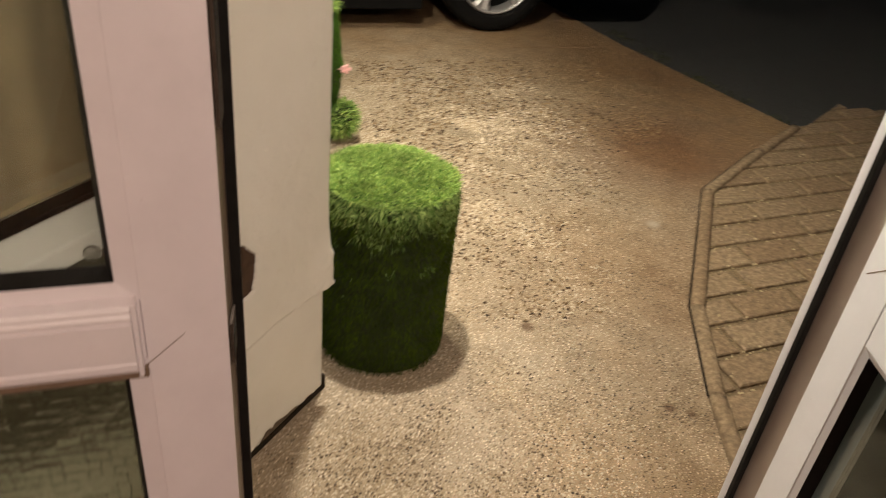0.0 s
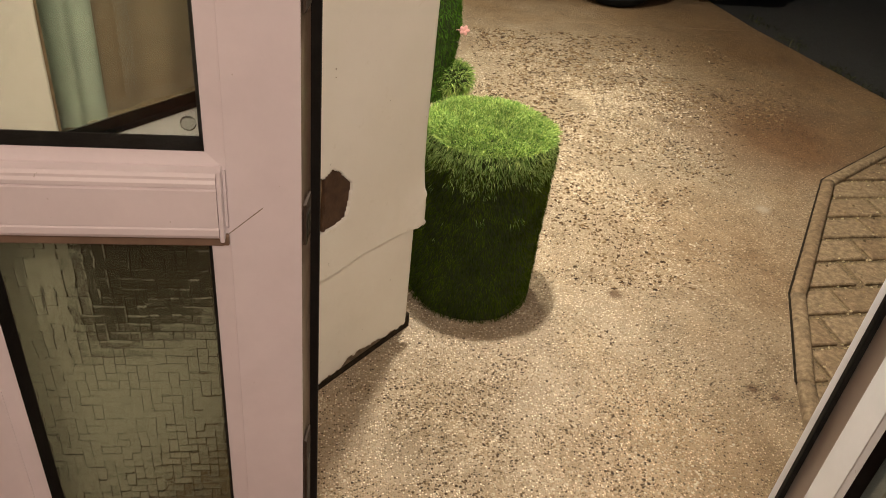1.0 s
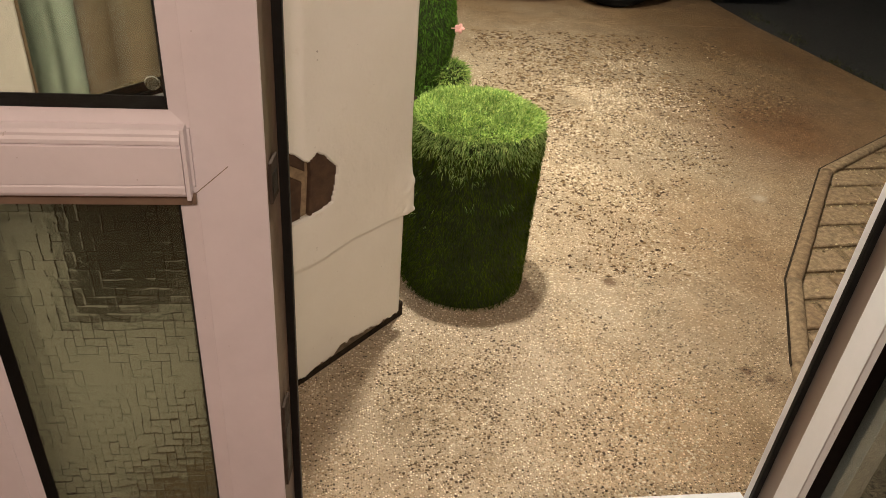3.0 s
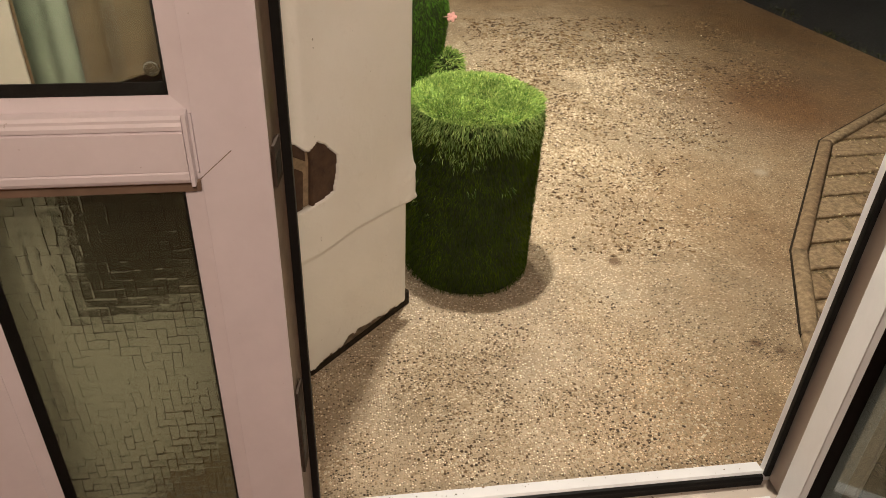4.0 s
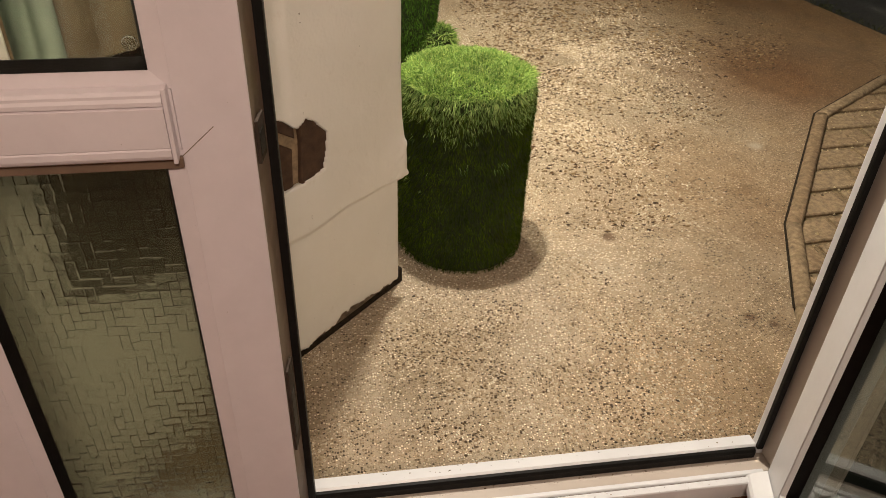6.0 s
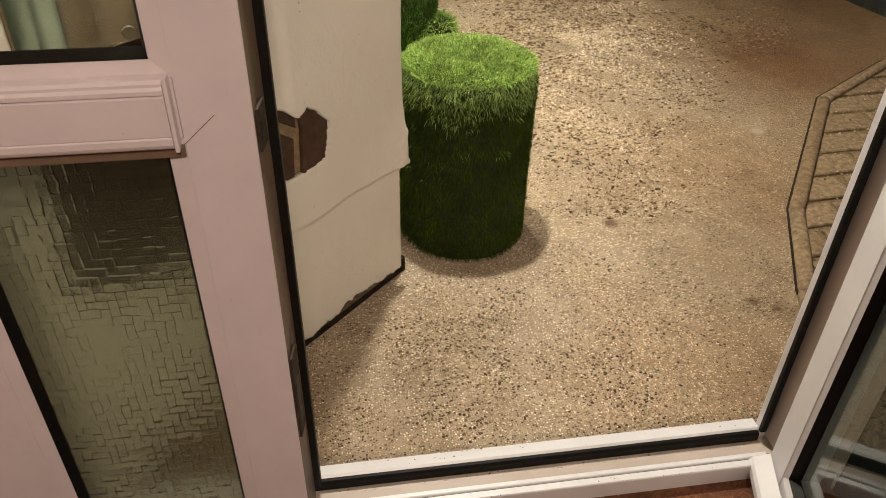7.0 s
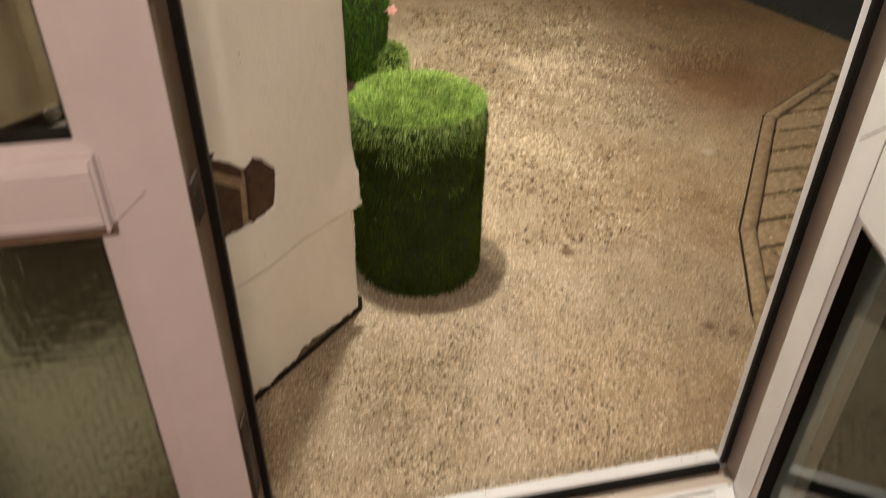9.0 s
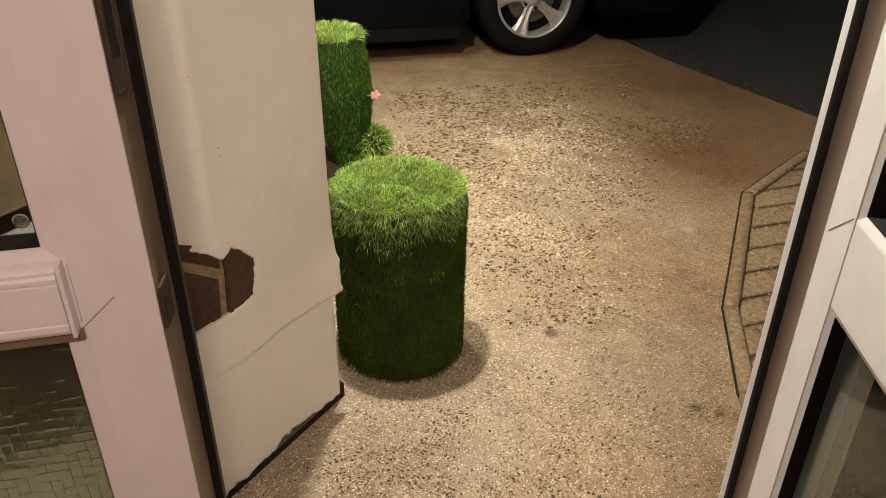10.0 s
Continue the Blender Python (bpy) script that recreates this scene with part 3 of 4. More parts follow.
def bead(parent, xa, xb, za, zb, y, mat, w=0.0185, d=0.004, rubber=0.006):
    """Flat glazing beads and a sloping black seal round one light."""
    for name, a, m, prof in (("bead", 0.0, mat, [(0, 0.001), (w, d), (w, 0.022), (0, 0.022)]), ("seal", w, M_GASKET, [(0, d - 0.001), (rubber, 0.0195), (rubber, 0.022), (0, 0.022)])):
        for side in range(4):
            bm = bmesh.new()
            rows = []
            for end in (0, 1):
                row = []
                for o, dd in prof:
                    o += a
                    row.append({0: (xa + o, y + dd, (za + o, zb - o)[end]), 1: (xb - o, y + dd, (za + o, zb - o)[end]),
                                2: ((xa + o, xb - o)[end], y + dd, za + o), 3: ((xa + o, xb - o)[end], y + dd, zb - o)}[side])
                rows.append([bm.verts.new(c) for c in row])
            for i in range(4):
                bm.faces.new((rows[0][i], rows[0][(i + 1) % 4], rows[1][(i + 1) % 4], rows[1][i]))
            bm.faces.new(rows[0])
            bm.faces.new(rows[1])
            bmesh.ops.recalc_face_normals(bm, faces=bm.faces)
            part(name, bm, m, parent)


# the closed narrow leaf
side_leaf = thing("door_1", (0, 0, 0), "closed narrow white plastic door leaf with patterned lower glass", "door", "", "structure")
leaf_frame(side_leaf, -0.335, 0.0755, -0.254, 0.0045, [(0.1005, 0.132), (0.785, 0.851), (1.95, 2.07)], 0.0, 0.062, M_PINK)
bead(side_leaf, -0.254, 0.0045, 0.851, 1.95, 0.0, M_PINK)
bead(side_leaf, -0.254, 0.0045, 0.132, 0.785, 0.0, M_PINK)
pane = part("pane", box(-0.252, 0.002, 0.021, 0.025, 0.853, 1.948), M_LEAFGLASS, side_leaf, "clear upper pane")
pane.visible_shadow = False


def relief_pane(x0, x1, z0, z1, y, thick):
    """Cast glass with an interlocking stepped pattern pressed into its inner face."""
    cell, tw, th = 0.0011, 0.0115, 0.0125
    nx, nz = int((x1 - x0) / cell), int((z1 - z0) / cell)
    rng = np.random.default_rng(77)
    tilt, level, fade = {}, {}, {}
    grid, cut, own = np.zeros((nz + 1, nx + 1)), np.zeros((nz + 1, nx + 1), bool), {}
    for jj in range(nz + 1):
        for ii in range(nx + 1):
            x, z = ii * cell, jj * cell
            wx, wz = x + 0.0014 * noise.noise(Vector((x * 45, z * 45, 7))), z + 0.0014 * noise.noise(Vector((x * 45, z * 45, 0)))
            c, r = int(wx // tw), int(wz // th)
            turn = (c - r) % 4
            k = own[jj, ii] = ((c, r), (c - 1, r), (c, r), (c, r + 1))[turn]
            if k not in tilt:
                tilt[k], level[k], fade[k] = rng.normal(0, 0.045, 2), rng.random(), rng.random()
            left, below = own.get((jj, ii - 1), k), own.get((jj - 1, ii), k)
            cut[jj, ii] = (left != k and fade[k] + fade[left] > 0.70) or (below != k and fade[k] + fade[below] > 0.62)
            flat = turn < 2
            cx, cz = (k[0] + (1.0 if flat else 0.5)) * tw, (k[1] + (0.5 if flat else 0.0)) * th
            grid[jj, ii] = level[k] * 0.0006 + tilt[k][0] * (wx - cx) * 0.6 + tilt[k][1] * (wz - cz) + 0.0004 * noise.noise(Vector((x * 40, z * 40, 3))) - (0.0008 if cut[jj, ii] else 0.0) + 0.00025 * math.sin(math.pi * (wx / tw % 1.0)) * math.sin(math.pi * (wz / th % 1.0))
    verts = [(x0 + ii * cell, y - grid[jj, ii], z0 + jj * cell) for jj in range(nz + 1) for ii in range(nx + 1)]
    n0, w = len(verts), nx + 1
    verts += [(x0 + ii * cell, y + thick, z0 + jj * cell) for jj in (0, nz) for ii in (0, nx)]
    faces = [(jj * w + ii, jj * w + ii + 1, (jj + 1) * w + ii + 1, (jj + 1) * w + ii) for jj in range(nz) for ii in range(nx)]
    faces.append((n0, n0 + 2, n0 + 3, n0 + 1))
    faces.append(tuple(range(nx + 1))[::-1] + (n0, n0 + 1))
    faces.append(tuple(nz * w + ii for ii in range(nx + 1)) + (n0 + 3, n0 + 2))
    faces.append(tuple(jj * w for jj in range(nz + 1)) + (n0 + 2, n0))
    faces.append(tuple(jj * w + nx for jj in range(nz + 1))[::-1] + (n0 + 1, n0 + 3))
    me = raw("pane", verts, faces, M_OBSCURE)
    me.materials.append(M_GROOVE)
    for p in me.polygons:
        a = p.vertices[0]
        if max(p.vertices) < n0 and len(p.vertices) == 4 and cut[a // w, a % w]:
            p.material_index = 1
    for p in me.polygons:
        p.use_smooth = max(p.vertices) < n0
    return me


pane = part("pane", relief_pane(-0.252, 0.002, 0.141, 0.776, 0.0215, 0.004), None, side_leaf, "patterned obscure lower pane")
pane.visible_shadow = False
bar = prism([(0.0005, 0.781), (-0.012, 0.781), (-0.016, 0.784), (-0.018, 0.788), (-0.018, 0.7945), (-0.0165, 0.796), (-0.018, 0.7975), (-0.018, 0.8385), (-0.0148, 0.8400), (-0.018, 0.8415), (-0.018, 0.846), (-0.016, 0.849), (-0.016, 0.852), (-0.013, 0.855), (0.0005, 0.855)], -0.262, -0.003, "x")
part("cover_bar", bar, M_PINK, side_leaf, "proud moulded cover on the middle rail")
part("cover_end", box(-0.0028, 0.0015, -0.0155, -0.0004, 0.778, 0.857, 0.001), M_PINK, side_leaf)
# strip added to paint the bar's shadow on the rail below
part("under_strip", box(-0.2535, -0.0005, -0.0042, 0.0002, 0.7665, 0.7805, 0.001), M_SIDE, side_leaf, "brown strip painting the cover's shadow")
part("cover_tip", box(-0.001, 0.0045, -0.006, -0.0004, 0.768, 0.780, 0.0015), M_SIDE, side_leaf)
for za, zb, xa, xb in ((0.777, 0.810, 0.002, 0.038),):
    ln = (Vector((xb, 0, zb)) - Vector((xa, 0, za)))
    cut = box(-0.0003, 0.0003, -0.0004, 0.0004, 0, ln.length)
    bmesh.ops.transform(cut, matrix=Matrix.Translation((xa, 0, za)) @ ln.to_track_quat("Z", "Y").to_matrix().to_4x4(), verts=cut.verts)
    part("mitre_line", cut, M_SIDE, side_leaf)
# brown colour carries the shade on this receding edge
part("edge_strip", prism([(0.0757, 0.003), (0.0830, 0.0615), (0.060, 0.0615), (0.060, 0.003)], 0.102, 2.07, "z"), M_SIDE, side_leaf, "closing edge with its shade coloured brown")
part("seal", box(0.062, 0.0935, 0.0625, 0.0842, 0.1135, 2.07, 0.003), M_GASKET, side_leaf, "black rubber seal")
for z, half in ((0.385, 0.075), (0.786, 0.024), (1.105, 0.10)):
    plate = prism([(0.0770, 0.006), (0.0800, 0.006), (0.0842, 0.034), (0.0812, 0.034)], z - half, z + half, "z")
    keep = part("lock_keep", plate, M_KEEP, side_leaf, "dark steel lock keep")
    slot = prism([(0.0803, 0.010), (0.0809, 0.010), (0.0838, 0.028), (0.0832, 0.028)], z - half * 0.7, z + half * 0.4, "z")
    part("keep_slot", slot, M_GASKET, keep)
part("sticker", lathe([(0.0, 0.0195), (0.0062, 0.0195), (0.0075, 0.020), (0.0075, 0.0208), (0.0, 0.0208)], 24, "y"), M_PAD, side_leaf, "small round clear pad").location = (-0.029, 0, 0.889)

# the open leaf, swung into the hall
OPEN = 17.0
open_leaf = thing("door_2", (0.847, 0.030, 0), "open white plastic glazed door swung into the hall", "door", "", "structure")
open_leaf.matrix_world = Matrix.Translation((0.847, 0.030, 0)) @ pose(0, 0, 0, 0, 0, -90 - OPEN)
# local x runs along the leaf from the hinge, local y = 0 is the outer face, the leaf lies towards local +y
leaf_frame(open_leaf, 0.002, 0.74, 0.066, 0.676, [(0.075, 0.135), (0.705, 0.818), (1.95, 2.065)], 0.0, 0.062, M_WHITE)
bead(open_leaf, 0.066, 0.676, 0.818, 1.95, 0.0, M_WHITE, 0.011, 0.006, 0.006)
bead(open_leaf, 0.066, 0.676, 0.135, 0.705, 0.0, M_WHITE, 0.011, 0.006, 0.006)
for za, zb in ((0.14, 0.70), (0.821, 1.945)):
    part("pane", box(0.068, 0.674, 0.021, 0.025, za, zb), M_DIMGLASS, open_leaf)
part("weather_bar", prism([(-0.002, 0.118), (-0.028, 0.104), (-0.032, 0.098), (-0.032, 0.084), (-0.026, 0.084), (-0.026, 0.095), (-0.002, 0.092)], 0.004, 0.73, "x"), M_WHITE, open_leaf, "white drip bar along the foot")
for za, zb in ((0.818, 0.776),):
    ln = Vector((0.012, 0, zb)) - Vector((0.062, 0, za))
    cut = box(-0.0005, 0.0005, -0.0006, 0.0006, 0, ln.length)
    bmesh.ops.transform(cut, matrix=Matrix.Translation((0.062, 0, za)) @ ln.to_track_quat("Z", "Y").to_matrix().to_4x4(), verts=cut.verts)
    part("mitre_line", cut, M_SIDE, open_leaf)
handle = part("door_handle", box(0.695, 0.725, -0.008, -0.0002, 0.90, 1.12, 0.004), M_BRASS, open_leaf, "worn brown handle plate")
part("lever", box(0.60, 0.722, -0.055, -0.040, 1.03, 1.055, 0.006), M_BRASS, handle, "peeling pink and brown lever")
part("spindle", box(0.704, 0.720, -0.045, -0.006, 1.034, 1.050, 0.003), M_BRASS, handle)


# ---- turf covered stool and figure ----
def uneven(p, amount=0.035):
    """Pushes the drum's outline in and out a little."""
    a = math.atan2(p[1], p[0])
    k = 1 + amount * noise.noise(Vector((1.6 * math.cos(a), 1.6 * math.sin(a), 3.0 + 2.2 * p[2])))
    return (p[0] * k, p[1] * k, p[2] + 0.010 * noise.noise(Vector((p[0] * 9, p[1] * 9, 1.0))) * smooth_step(0.3, 0.46, p[2]))


def blades(name, spots_, length, width, droop, seed, material, clump=0.0):
    """Grass blades: narrow, bent, tapering strips. spots_: (place, normal)."""
    rng = np.random.default_rng(seed)
    verts, faces = [], []
    for p, n in spots_:
        n = Vector(n) + Vector(rng.normal(0, 0.55 if not clump else 0.38, 3))
        if clump:
            n += clump * noise.noise_vector(Vector(p) * 55)
        n.normalize()
        side = n.cross(Vector(rng.normal(0, 1, 3)))
        side.normalize()
        size = length * (0.6 + 0.7 * rng.random())
        w = width * (0.7 + 0.6 * rng.random()) / 2
        fall = Vector((rng.normal(0, 0.25), rng.normal(0, 0.25), -droop * (0.4 + rng.random())))
        p = Vector(p)
        mid = p + n * size * 0.55 + fall * size * 0.18
        tip = p + n * size * 0.9 + fall * size * 0.75
        k = len(verts)
        verts += [p - side * w, p + side * w, mid + side * w * 0.8, mid - side * w * 0.8, tip + side * w * 0.15]
        faces += [(k, k + 1, k + 2, k + 3), (k + 3, k + 2, k + 4)]
    return raw(name, [tuple(v) for v in verts], faces, material)


def top_spots(count, radius, z, seed, dome=0.012):
    rng = np.random.default_rng(seed)
    out = []
    for _ in range(count):
        r, a = radius * math.sqrt(rng.random()), rng.random() * 6.2832
        lean = (r / radius) ** 3 * 0.9
        out.append(((r * math.cos(a), r * math.sin(a), z + dome * (1 - (r / radius) ** 2)), (lean * math.cos(a), lean * math.sin(a), 1)))
    return out


def side_spots(count, shape, height, seed, low=0.0, ragged=0.0):
    rng = np.random.default_rng(seed)
    out = []
    for _ in range(count):
        t, a = rng.random() ** (0.62 if ragged else 1.0), rng.random() * 6.2832
        low_here = low + ragged * noise.noise(Vector((2.2 * math.cos(a), 2.2 * math.sin(a), seed))) + ragged * 0.5 * noise.noise(Vector((7 * math.cos(a), 7 * math.sin(a), seed)))
        z = low_here + (height - low_here) * t
        r = shape(z)
        out.append(((r * math.cos(a), r * math.sin(a), z), (math.cos(a), math.sin(a), -0.55)))
    return out


stool = thing("turf_stool", (0.471, 0.923, 0), "round stool covered in bright green artificial grass", "grass stool")
prof = lambda z: 0.156
drum = lathe([(0.148, 0.0), (0.155, 0.012), (0.157, 0.1), (0.157, 0.2), (0.156, 0.40), (0.150, 0.440), (0.138, 0.456), (0.10, 0.464), (0.0, 0.468)], 64)
for v in drum.verts:
    v.co = uneven(v.co)
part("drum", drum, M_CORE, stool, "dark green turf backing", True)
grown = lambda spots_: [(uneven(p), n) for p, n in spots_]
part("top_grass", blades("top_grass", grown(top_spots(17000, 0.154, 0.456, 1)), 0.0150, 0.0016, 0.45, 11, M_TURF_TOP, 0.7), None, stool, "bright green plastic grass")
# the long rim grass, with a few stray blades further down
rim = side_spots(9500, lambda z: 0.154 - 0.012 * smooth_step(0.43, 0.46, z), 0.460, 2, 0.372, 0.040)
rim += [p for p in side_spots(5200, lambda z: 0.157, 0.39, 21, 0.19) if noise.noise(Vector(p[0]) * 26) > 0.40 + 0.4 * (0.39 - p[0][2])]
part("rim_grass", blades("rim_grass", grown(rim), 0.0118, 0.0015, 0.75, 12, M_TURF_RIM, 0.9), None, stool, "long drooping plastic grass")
# the drum's shaded side is coloured in, not only lit darker
part("side_grass", blades("side_grass", grown(side_spots(30000, prof, 0.43, 3, 0.004)), 0.0095, 0.0014, 1.1, 13, M_TURF_SHADED, 1.1), None, stool, "short plastic grass coloured dark green for its shaded side")


def leaning(v):
    """Shifts the foot of the figure sideways."""
    return (v[0] + 0.060 * (1 - v[2] / 0.5), v[1], v[2])


figure = thing("turf_figure", (0.436, 2.09, 0), "tall artificial grass figure with a ball and pink flower", "topiary")
trunk = lathe([(0.050, 0.0), (0.056, 0.02), (0.090, 0.15), (0.120, 0.30), (0.120, 0.49), (0.11, 0.50), (0.0, 0.505)], 32)
for v in trunk.verts:
    v.co = leaning(v.co)
part("trunk", trunk, M_CORE, figure, "green turf backing", True)
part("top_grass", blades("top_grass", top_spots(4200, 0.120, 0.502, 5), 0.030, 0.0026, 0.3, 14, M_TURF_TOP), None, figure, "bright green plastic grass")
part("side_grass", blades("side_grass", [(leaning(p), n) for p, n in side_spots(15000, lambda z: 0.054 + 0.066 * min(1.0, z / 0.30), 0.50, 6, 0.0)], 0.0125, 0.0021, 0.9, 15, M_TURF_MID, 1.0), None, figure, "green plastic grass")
rng = np.random.default_rng(8)
ball_spots = []
for _ in range(1500):
    v = Vector(rng.normal(0, 1, 3)).normalized()
    ball_spots.append((tuple(Vector((0.142, -0.045, 0.100)) + v * 0.056), tuple(v)))
ball = bmesh.new()
bmesh.ops.create_icosphere(ball, subdivisions=3, radius=0.057, matrix=Matrix.Translation((0.142, -0.045, 0.100)))
ball_ob = part("ball", ball, M_CORE, figure, "small round turf ball", True)
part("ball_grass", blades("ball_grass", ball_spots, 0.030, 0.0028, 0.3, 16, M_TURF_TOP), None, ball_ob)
fl = bmesh.new()
for k in range(5):
    a = k * 1.2566
    bmesh.ops.create_uvsphere(fl, u_segments=8, v_segments=6, radius=1, matrix=Matrix.Translation((0.010 * math.cos(a), -0.002, 0.010 * math.sin(a))) @ pose(0, 0, 0, 0, -math.degrees(a), 0) @ Matrix.Diagonal((0.010, 0.003, 0.007, 1)))
flower = part("flower", fl, M_PETAL, figure, "small pink flower", True)
flower.location = (0.150, -0.070, 0.292)
stem = box(-0.030, 0.0, -0.0016, 0.0016, -0.0016, 0.0016, 0)
part("stem", stem, M_PETAL, flower)

# low white bricks and soil beside the figure
for i in range(5):
    b = box(-0.05, 0.05, -0.10, 0.10, 0, 0.065, 0.006)
    o = solid("edging_brick", b, M_WHITEBRICK, "white painted brick lying along the wall foot", "brick")
    o["group"] = "white bricks along the wall"
    o.matrix_world = pose(0.418 + 0.006 * math.sin(i * 3), 2.36 + i * 0.212, 0.0, 0, 0, 2 * math.sin(i * 5))
solid("soil_strip", box(0.285, 0.45, 1.75, 2.25, -0.02, 0.018, 0.008), M_SOIL, "dark brown soil strip beside the house wall", "soil", "stuff")


# ---- parked car ----
CAR_Y, WHEEL_X, R_TYRE = 3.315, 1.645, 0.305
car = thing("car", (WHEEL_X, CAR_Y, 0), "black parked car with silver five-spoke alloy wheels", "car")


def car_body():
    """The side outline with wheel arches, drawn across and pulled in towards the roof."""
    pts = [(0.86, 0.30), (0.84, 0.20), (0.40, 0.19)]
    pts += [(0.37 * math.cos(a), 0.305 + 0.37 * math.sin(a)) for a in np.linspace(-0.25, math.pi + 0.25, 14)]
    pts += [(-0.45, 0.20), (-2.15, 0.20)]
    pts += [(-2.6 + 0.37 * math.cos(a), 0.305 + 0.37 * math.sin(a)) for a in np.linspace(-0.25, math.pi + 0.25, 14)]
    pts += [(-3.1, 0.24), (-3.28, 0.34), (-3.30, 0.75), (-3.20, 0.98), (-2.75, 1.06), (-2.1, 1.42), (-0.95, 1.45), (-0.1, 1.02), (0.62, 0.92), (0.82, 0.74)]
    bm = bmesh.new()
    layers = []
    for y, top in ((0.05, 0.90), (0.0, 0.975), (0.02, 1.0), (0.06, 1.0), (1.68, 1.0), (1.72, 1.0), (1.74, 0.975), (1.69, 0.90)):
        row = []
        for x, z in pts:
            lean = max(0.0, z - 0.95) * 0.42
            yy = y + (lean if y < 0.8 else -lean)
            row.append(bm.verts.new((x, yy, z)))
        layers.append(row)
    n = len(pts)
    for a, b in zip(layers[1:-1], layers[2:-1]):
        for i in range(n):
            bm.faces.new((a[i], a[(i + 1) % n], b[(i + 1) % n], b[i]))
    bm.faces.new(layers[1])
    bm.faces.new(layers[-2][::-1])
    for v in layers[0] + layers[-1]:
        bm.verts.remove(v)
    bmesh.ops.triangulate(bm, faces=[f for f in bm.faces if len(f.verts) > 4])
    bmesh.ops.recalc_face_normals(bm, faces=bm.faces)
    return bm


part("body", car_body(), M_PAINT, car, "glossy black bodywork")
# hangs low so its black also stands in for shadow under the body
part("side_skirt", box(-2.2, -0.40, 0.012, 0.06, 0.115, 0.235, 0.01), M_DARK, car, "matt black side skirt")
for x0, x1 in ((-2.10, -1.50), (-1.44, -0.55)):
    win_side = prism([(x0, 1.0), (x1, 1.0), (x1 - 0.12, 1.36), (x0 + 0.10, 1.36)], 0.0, 0.012, "y")
    bmesh.ops.transform(win_side, matrix=Matrix(((1, 0, 0, 0), (0, 1, 0.42, -0.412), (0, 0, 1, 0), (0, 0, 0, 1))), verts=win_side.verts)
    part("side_window", win_side, M_TINT, car, "dark side window")
part("sill_trim", box(-2.1, -0.5, -0.006, 0.01, 0.965, 0.98, 0.002), M_DARK, car)


def wheel(x):
    hub = part("wheel", lathe([(0.06, 0.10), (0.20, 0.10), (0.20, 0.12), (0.0, 0.12)], 32, "y"), M_DARK, car)
    hub.location = (x, 0, R_TYRE)
    tyre = lathe([(0.208, 0.20), (0.27, 0.20), (0.298, 0.185), (R_TYRE, 0.16), (R_TYRE, 0.05), (0.300, 0.022), (0.285, 0.006), (0.255, -0.004), (0.225, 0.000), (0.209, 0.010), (0.2085, 0.19)], 64, "y")
    part("tyre", tyre, M_TYRE, hub, "black tyre", True)
    rim = lathe([(0.2084, 0.19), (0.196, 0.185), (0.192, 0.10), (0.190, 0.03), (0.194, 0.010), (0.199, 0.004), (0.204, 0.004), (0.2080, 0.010)], 64, "y")
    bmesh.ops.delete(rim, geom=[f for f in rim.faces if len(f.verts) > 4], context="FACES")
    part("rim", rim, M_ALLOY, hub, "silver rim", True)
    for k in range(5):
        a = radians(90 + 72 * k + 14)
        spoke = bmesh.new()
        ring = []
        for r, w, y, d in ((0.035, 0.026, 0.030, 0.03), (0.10, 0.024, 0.026, 0.03), (0.15, 0.036, 0.018, 0.026), (0.194, 0.060, 0.010, 0.022)):
            ring.append([spoke.verts.new(c) for c in ((r, y + 0.010, -w), (r, y, -w * 0.55), (r, y + 0.006, 0), (r, y, w * 0.55), (r, y + 0.010, w), (r, y + d, w * 0.8), (r, y + d, -w * 0.8))])
        for p, q in zip(ring, ring[1:]):
            for i in range(7):
                spoke.faces.new((p[i], p[(i + 1) % 7], q[(i + 1) % 7], q[i]))
        spoke.faces.new(ring[0])
        spoke.faces.new(ring[-1][::-1])
        bmesh.ops.recalc_face_normals(spoke, faces=spoke.faces)
        bmesh.ops.transform(spoke, matrix=Matrix.Rotation(-a, 4, "Y"), verts=spoke.verts)
        part("spoke", spoke, M_ALLOY, hub, "silver spoke")
        b = lathe([(0.0, 0.022), (0.008, 0.022), (0.008, 0.05), (0.0, 0.05)], 10, "y")
        bmesh.ops.translate(b, vec=(0.052 * math.cos(a + 0.63), 0, 0.052 * math.sin(a + 0.63)), verts=b.verts)
        part("wheel_bolt", b, M_DARK, hub)
    part("hub_cap", lathe([(0.0, 0.014), (0.022, 0.015), (0.030, 0.019), (0.040, 0.032), (0.068, 0.036), (0.068, 0.06), (0.0, 0.06)], 32, "y"), M_ALLOY, hub, "silver hub cap", True)
    part("brake_disc", lathe([(0.0, 0.075), (0.135, 0.075), (0.135, 0.085), (0.0, 0.085)], 40, "y"), M_STEEL, hub, "dull brake disc")


wheel(0.0)
wheel(-2.6)
part("underbody", box(-3.0, 0.7, 0.25, 1.5, 0.22, 0.34, 0.01), M_DARK, car)


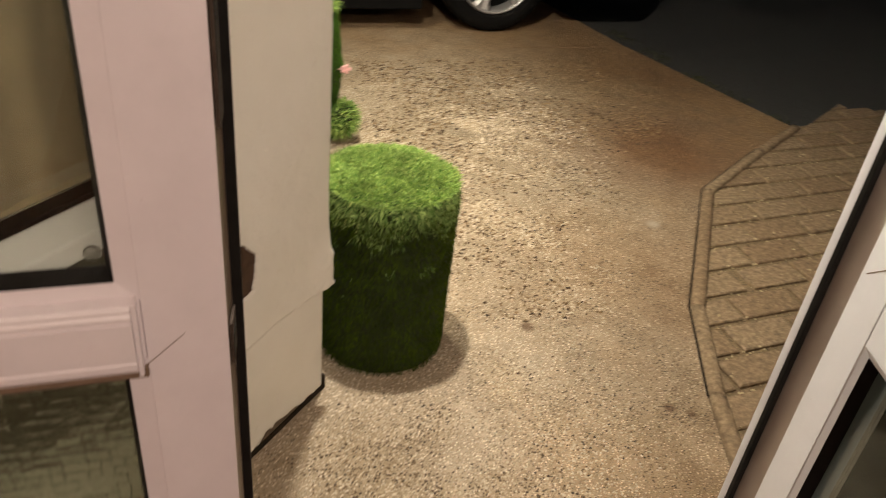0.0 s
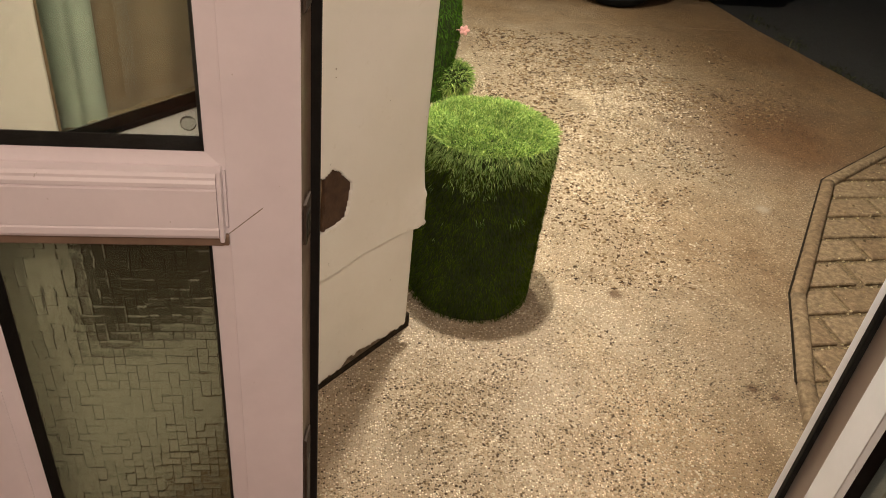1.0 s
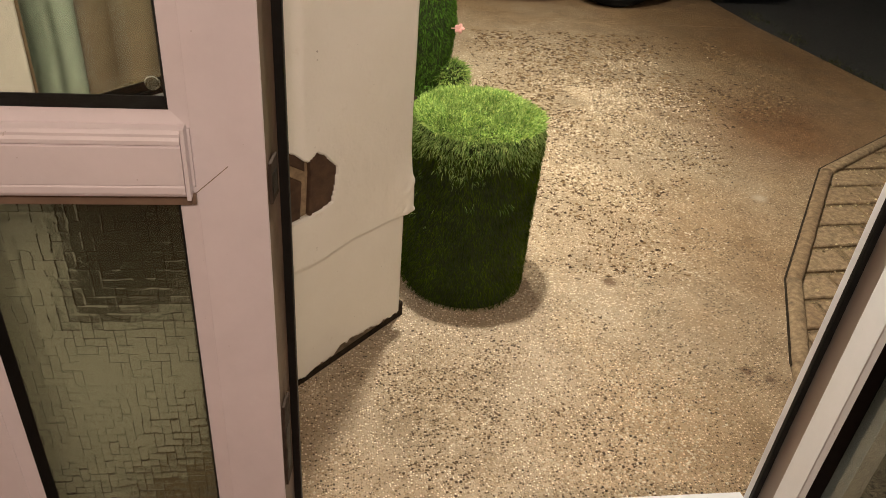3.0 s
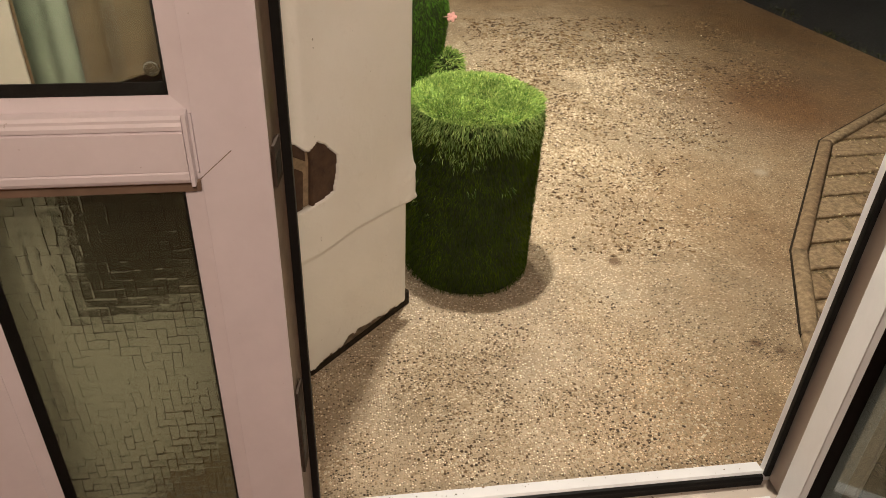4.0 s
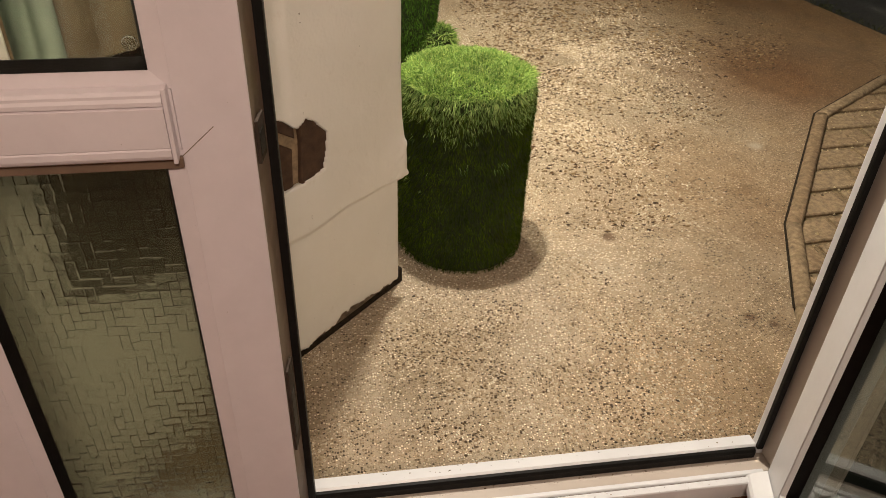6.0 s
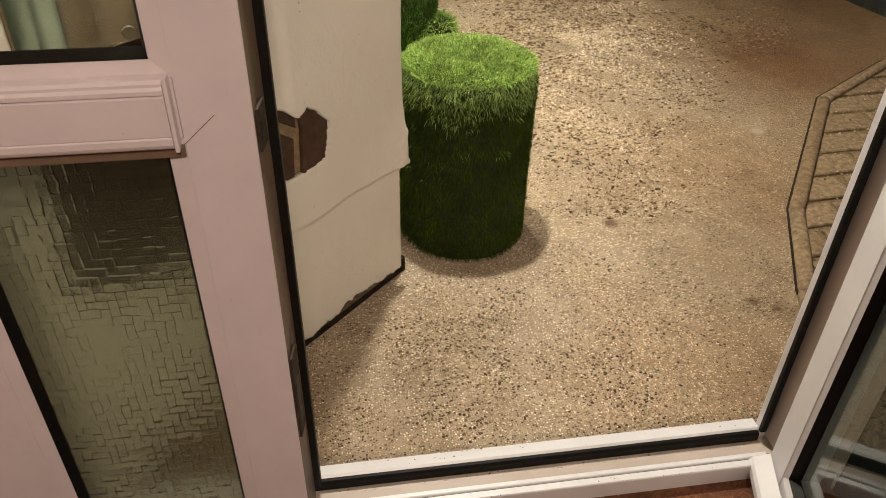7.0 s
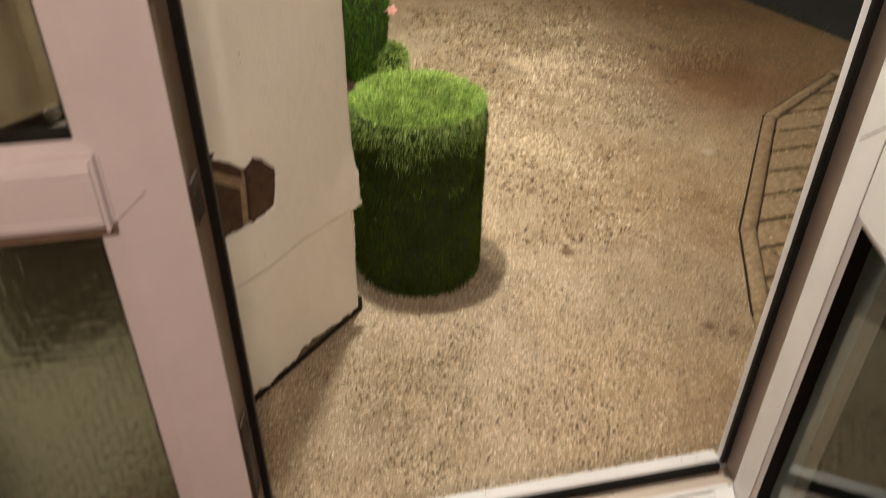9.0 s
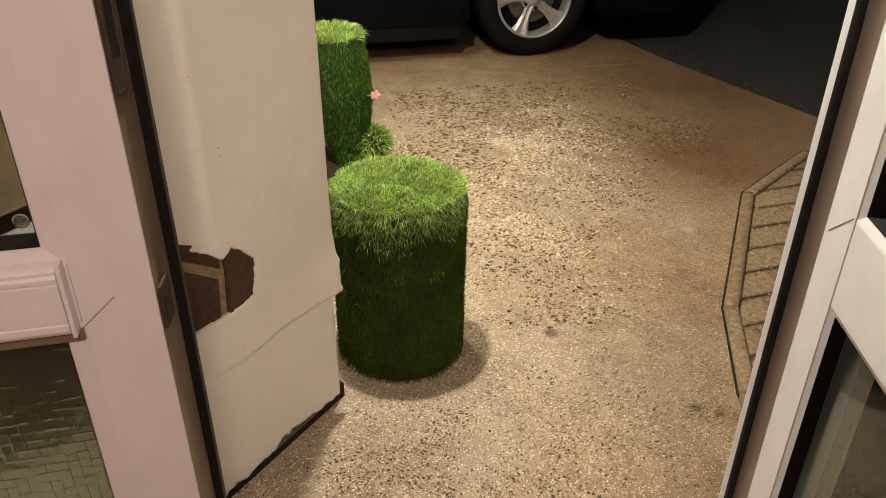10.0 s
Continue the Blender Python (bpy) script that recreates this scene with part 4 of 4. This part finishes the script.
# ---- kerb edging and block paving ----
def edging_piece(a, b):
    """A rounded concrete edging strip from a to b."""
    a, b = Vector((*a, 0)), Vector((*b, 0))
    d = (b - a).normalized()
    side = Vector((d.y, -d.x, 0))
    prof_ = [(0.004, -0.05), (0.004, 0.004), (0.010, 0.011), (0.025, 0.014), (0.040, 0.011), (0.046, 0.004), (0.046, -0.05)]
    bm = bmesh.new()
    rows = []
    n = max(2, int((b - a).length / 0.04))
    for i in range(n + 1):
        p = a + (b - a) * (i / n)
        wob = 0.0016 * noise.noise(p * 22)
        rows.append([bm.verts.new(p + side * (o + wob) + Vector((0, 0, z + 0.002 * noise.noise(p * 14 + Vector((o * 90, 0, 0)))))) for o, z in prof_])
    for p, q in zip(rows, rows[1:]):
        for i in range(len(prof_) - 1):
            bm.faces.new((p[i], p[i + 1], q[i + 1], q[i]))
    bm.faces.new(rows[0])
    bm.faces.new(rows[-1])
    bmesh.ops.recalc_face_normals(bm, faces=bm.faces)
    return bm


kerb = thing("kerb", (0, 0, 0), "narrow rounded concrete edging beside the block paving", "kerb", "", "structure")
for a, b in ((K3, K2), (K2, K1), (K1, K0), (K0, KE), (LINE[0], K3)):
    d = (Vector(b) - Vector(a)).normalized() * 0.002
    part("edging", edging_piece(Vector(a) + d, Vector(b) - d), M_PAVER, kerb, "", True)
gap = thing("kerb_gap", (0, 0, 0), "dark earth-filled gap along the edging", "joint", "", "structure")
for a, b in ((K3, K2), (K2, K1), (K1, K0)):
    a, b = Vector(a), Vector(b)
    d = (b - a).normalized()
    s = Vector((d.y, -d.x))
    q = [a - s * 0.002, b - s * 0.002, b + s * 0.005, a + s * 0.005]
    part("gap_fill", prism([tuple(p) for p in q], -0.02, 0.0012, "z"), M_TAR, gap)

bed = prism([LINE[0], K3, K2, K1, K0, KE, (3.3, 2.2), (3.3, 0.115)], -0.06, -0.012, "z")
bmesh.ops.translate(bed, vec=(0.01, -0.006, 0.003), verts=bed.verts)
paving = solid("paving", bed, M_JOINT, "weathered buff block paving with gritty open joints", "paving", "structure")


def clip(poly, a, b, off):
    """Keeps what lies to the right of the line from a to b, off metres away from it."""
    d = (Vector(b) - Vector(a)).normalized()
    n = Vector((d.y, -d.x))
    dist = lambda p: (Vector(p) - Vector(a)).dot(n) - off
    out = []
    for i, p in enumerate(poly):
        q = poly[(i + 1) % len(poly)]
        dp, dq = dist(p), dist(q)
        if dp >= 0:
            out.append(p)
        if dp * dq < 0:
            t = dp / (dp - dq)
            out.append((p[0] + (q[0] - p[0]) * t, p[1] + (q[1] - p[1]) * t))
    return out


rng = np.random.default_rng(21)
ROW, LONG, TURN = 0.1175, 0.225, radians(4)
for r in range(-2, 19):
    for c in range(-2, 11):
        x0 = c * LONG + (0.5 * LONG if r % 2 else 0.0) + 0.004 * rng.normal()
        y0 = r * ROW
        g = 0.0075 + 0.003 * rng.random()
        corner = [(x0 + g, y0 + g), (x0 + LONG - g, y0 + g), (x0 + LONG - g, y0 + ROW - g), (x0 + g, y0 + ROW - g)]
        corner = [(1.0 + x * math.cos(TURN) - y * math.sin(TURN), 0.175 + x * math.sin(TURN) + y * math.cos(TURN)) for x, y in corner]
        for a, b in ((LINE[0], K3), (K3, K2), (K2, K1), (K1, K0), (K0, KE)):
            if corner:
                corner = clip(corner, a, b, 0.047)
        if len(corner) < 3 or max(p[0] for p in corner) > 3.25:
            continue
        area = abs(sum(corner[i][0] * corner[(i + 1) % len(corner)][1] - corner[(i + 1) % len(corner)][0] * corner[i][1] for i in range(len(corner)))) / 2
        if area < 0.0012:
            continue
        b = prism(corner, -0.05, -0.001 + 0.003 * rng.random(), "z")
        bmesh.ops.bevel(b, geom=[e for e in b.edges if min(v.co.z for v in e.verts) > -0.03], offset=0.004, segments=1, affect="EDGES")
        part("paver", b, M_PAVER, paving)

# tufts along the drive edge
rng = np.random.default_rng(31)
tuft = []
for _ in range(900):
    t = rng.random()
    x, y = 2.60 - 0.25 * t * 1.25, 2.03 + 1.45 * t * 1.4
    if noise.noise(Vector((x * 5, y * 5, 0))) > 0.12:
        tuft.append(((x + 0.02 + 0.03 * rng.normal(), y + 0.02 * rng.normal(), -0.014), (rng.normal() * 0.5, rng.normal() * 0.5, 1)))
tagged(new("edge_tufts", blades("edge_tufts", tuft, 0.035, 0.004, 0.5, 33, M_MOSS)), "dark green moss and grass tufts along the drive edge", "moss", "", "stuff")

# pale grit and crumbs lying in the paving joints
rng = np.random.default_rng(41)
verts, faces = [], []
while len(verts) < 7 * 1500:
    x, y = 1.2 + 1.3 * rng.random(), 0.4 + 1.4 * rng.random()
    lx, ly = (x - 1.0) * math.cos(TURN) + (y - 0.175) * math.sin(TURN), -(x - 1.0) * math.sin(TURN) + (y - 0.175) * math.cos(TURN)
    off = (ly / ROW + 0.5) % 1.0 - 0.5
    if abs(off) > 0.10 and rng.random() > 0.12:
        continue
    if len(clip(clip(clip([(x, y), (x + 0.001, y), (x, y + 0.001)], K3, K2, 0.05), K2, K1, 0.05), K1, K0, 0.05)) < 3:
        continue
    r, a0, k = 0.0015 + 0.004 * rng.random() ** 2, rng.random() * 6.28, len(verts)
    base = -0.006 if abs(off) < 0.08 else 0.0012
    for i in range(6):
        q = r * (0.7 + 0.6 * rng.random())
        verts.append((x + q * math.cos(a0 + i * 1.047), y + q * math.sin(a0 + i * 1.047), base))
    verts.append((x, y, base + r))
    faces += [(k + i, k + (i + 1) % 6, k + 6) for i in range(6)]
m = Mat("joint_grit", 0.8)
m.colour(m.ramp(m.n("ShaderNodeNewGeometry").outputs["Random Per Island"], (0.0, (0.07, 0.045, 0.02)), (0.5, (0.34, 0.25, 0.13)), (1.0, (0.62, 0.52, 0.32))))
tagged(new("joint_grit", raw("joint_grit", verts, faces, m.m)), "pale and brown grit lying in the paving joints", "grit", "", "stuff")

# dirt caught along the threshold
rng = np.random.default_rng(61)
verts, faces = [], []
for _ in range(260):
    x = 0.09 + 0.75 * rng.random()
    y, z = ((0.066 + 0.009 * rng.random() ** 2, 0.0912), (0.020 + 0.012 * rng.random(), 0.1000), (0.087 + 0.022 * rng.random(), 0.1122))[rng.choice(3, p=(0.62, 0.2, 0.18))]
    r, k = 0.0004 + 0.0012 * rng.random() ** 3, len(verts)
    for i in range(5):
        verts.append((x + r * (1 + rng.random()) * math.cos(i * 1.2566), y + r * math.sin(i * 1.2566), z - 0.0006))
    verts.append((x, y, z + r * 0.6))
    faces += [(k + i, k + (i + 1) % 5, k + 5) for i in range(5)]
tagged(new("threshold_dirt", raw("threshold_dirt", verts, faces, M_BITS)), "dark crumbs of dirt along the door threshold", "dirt", "", "stuff")
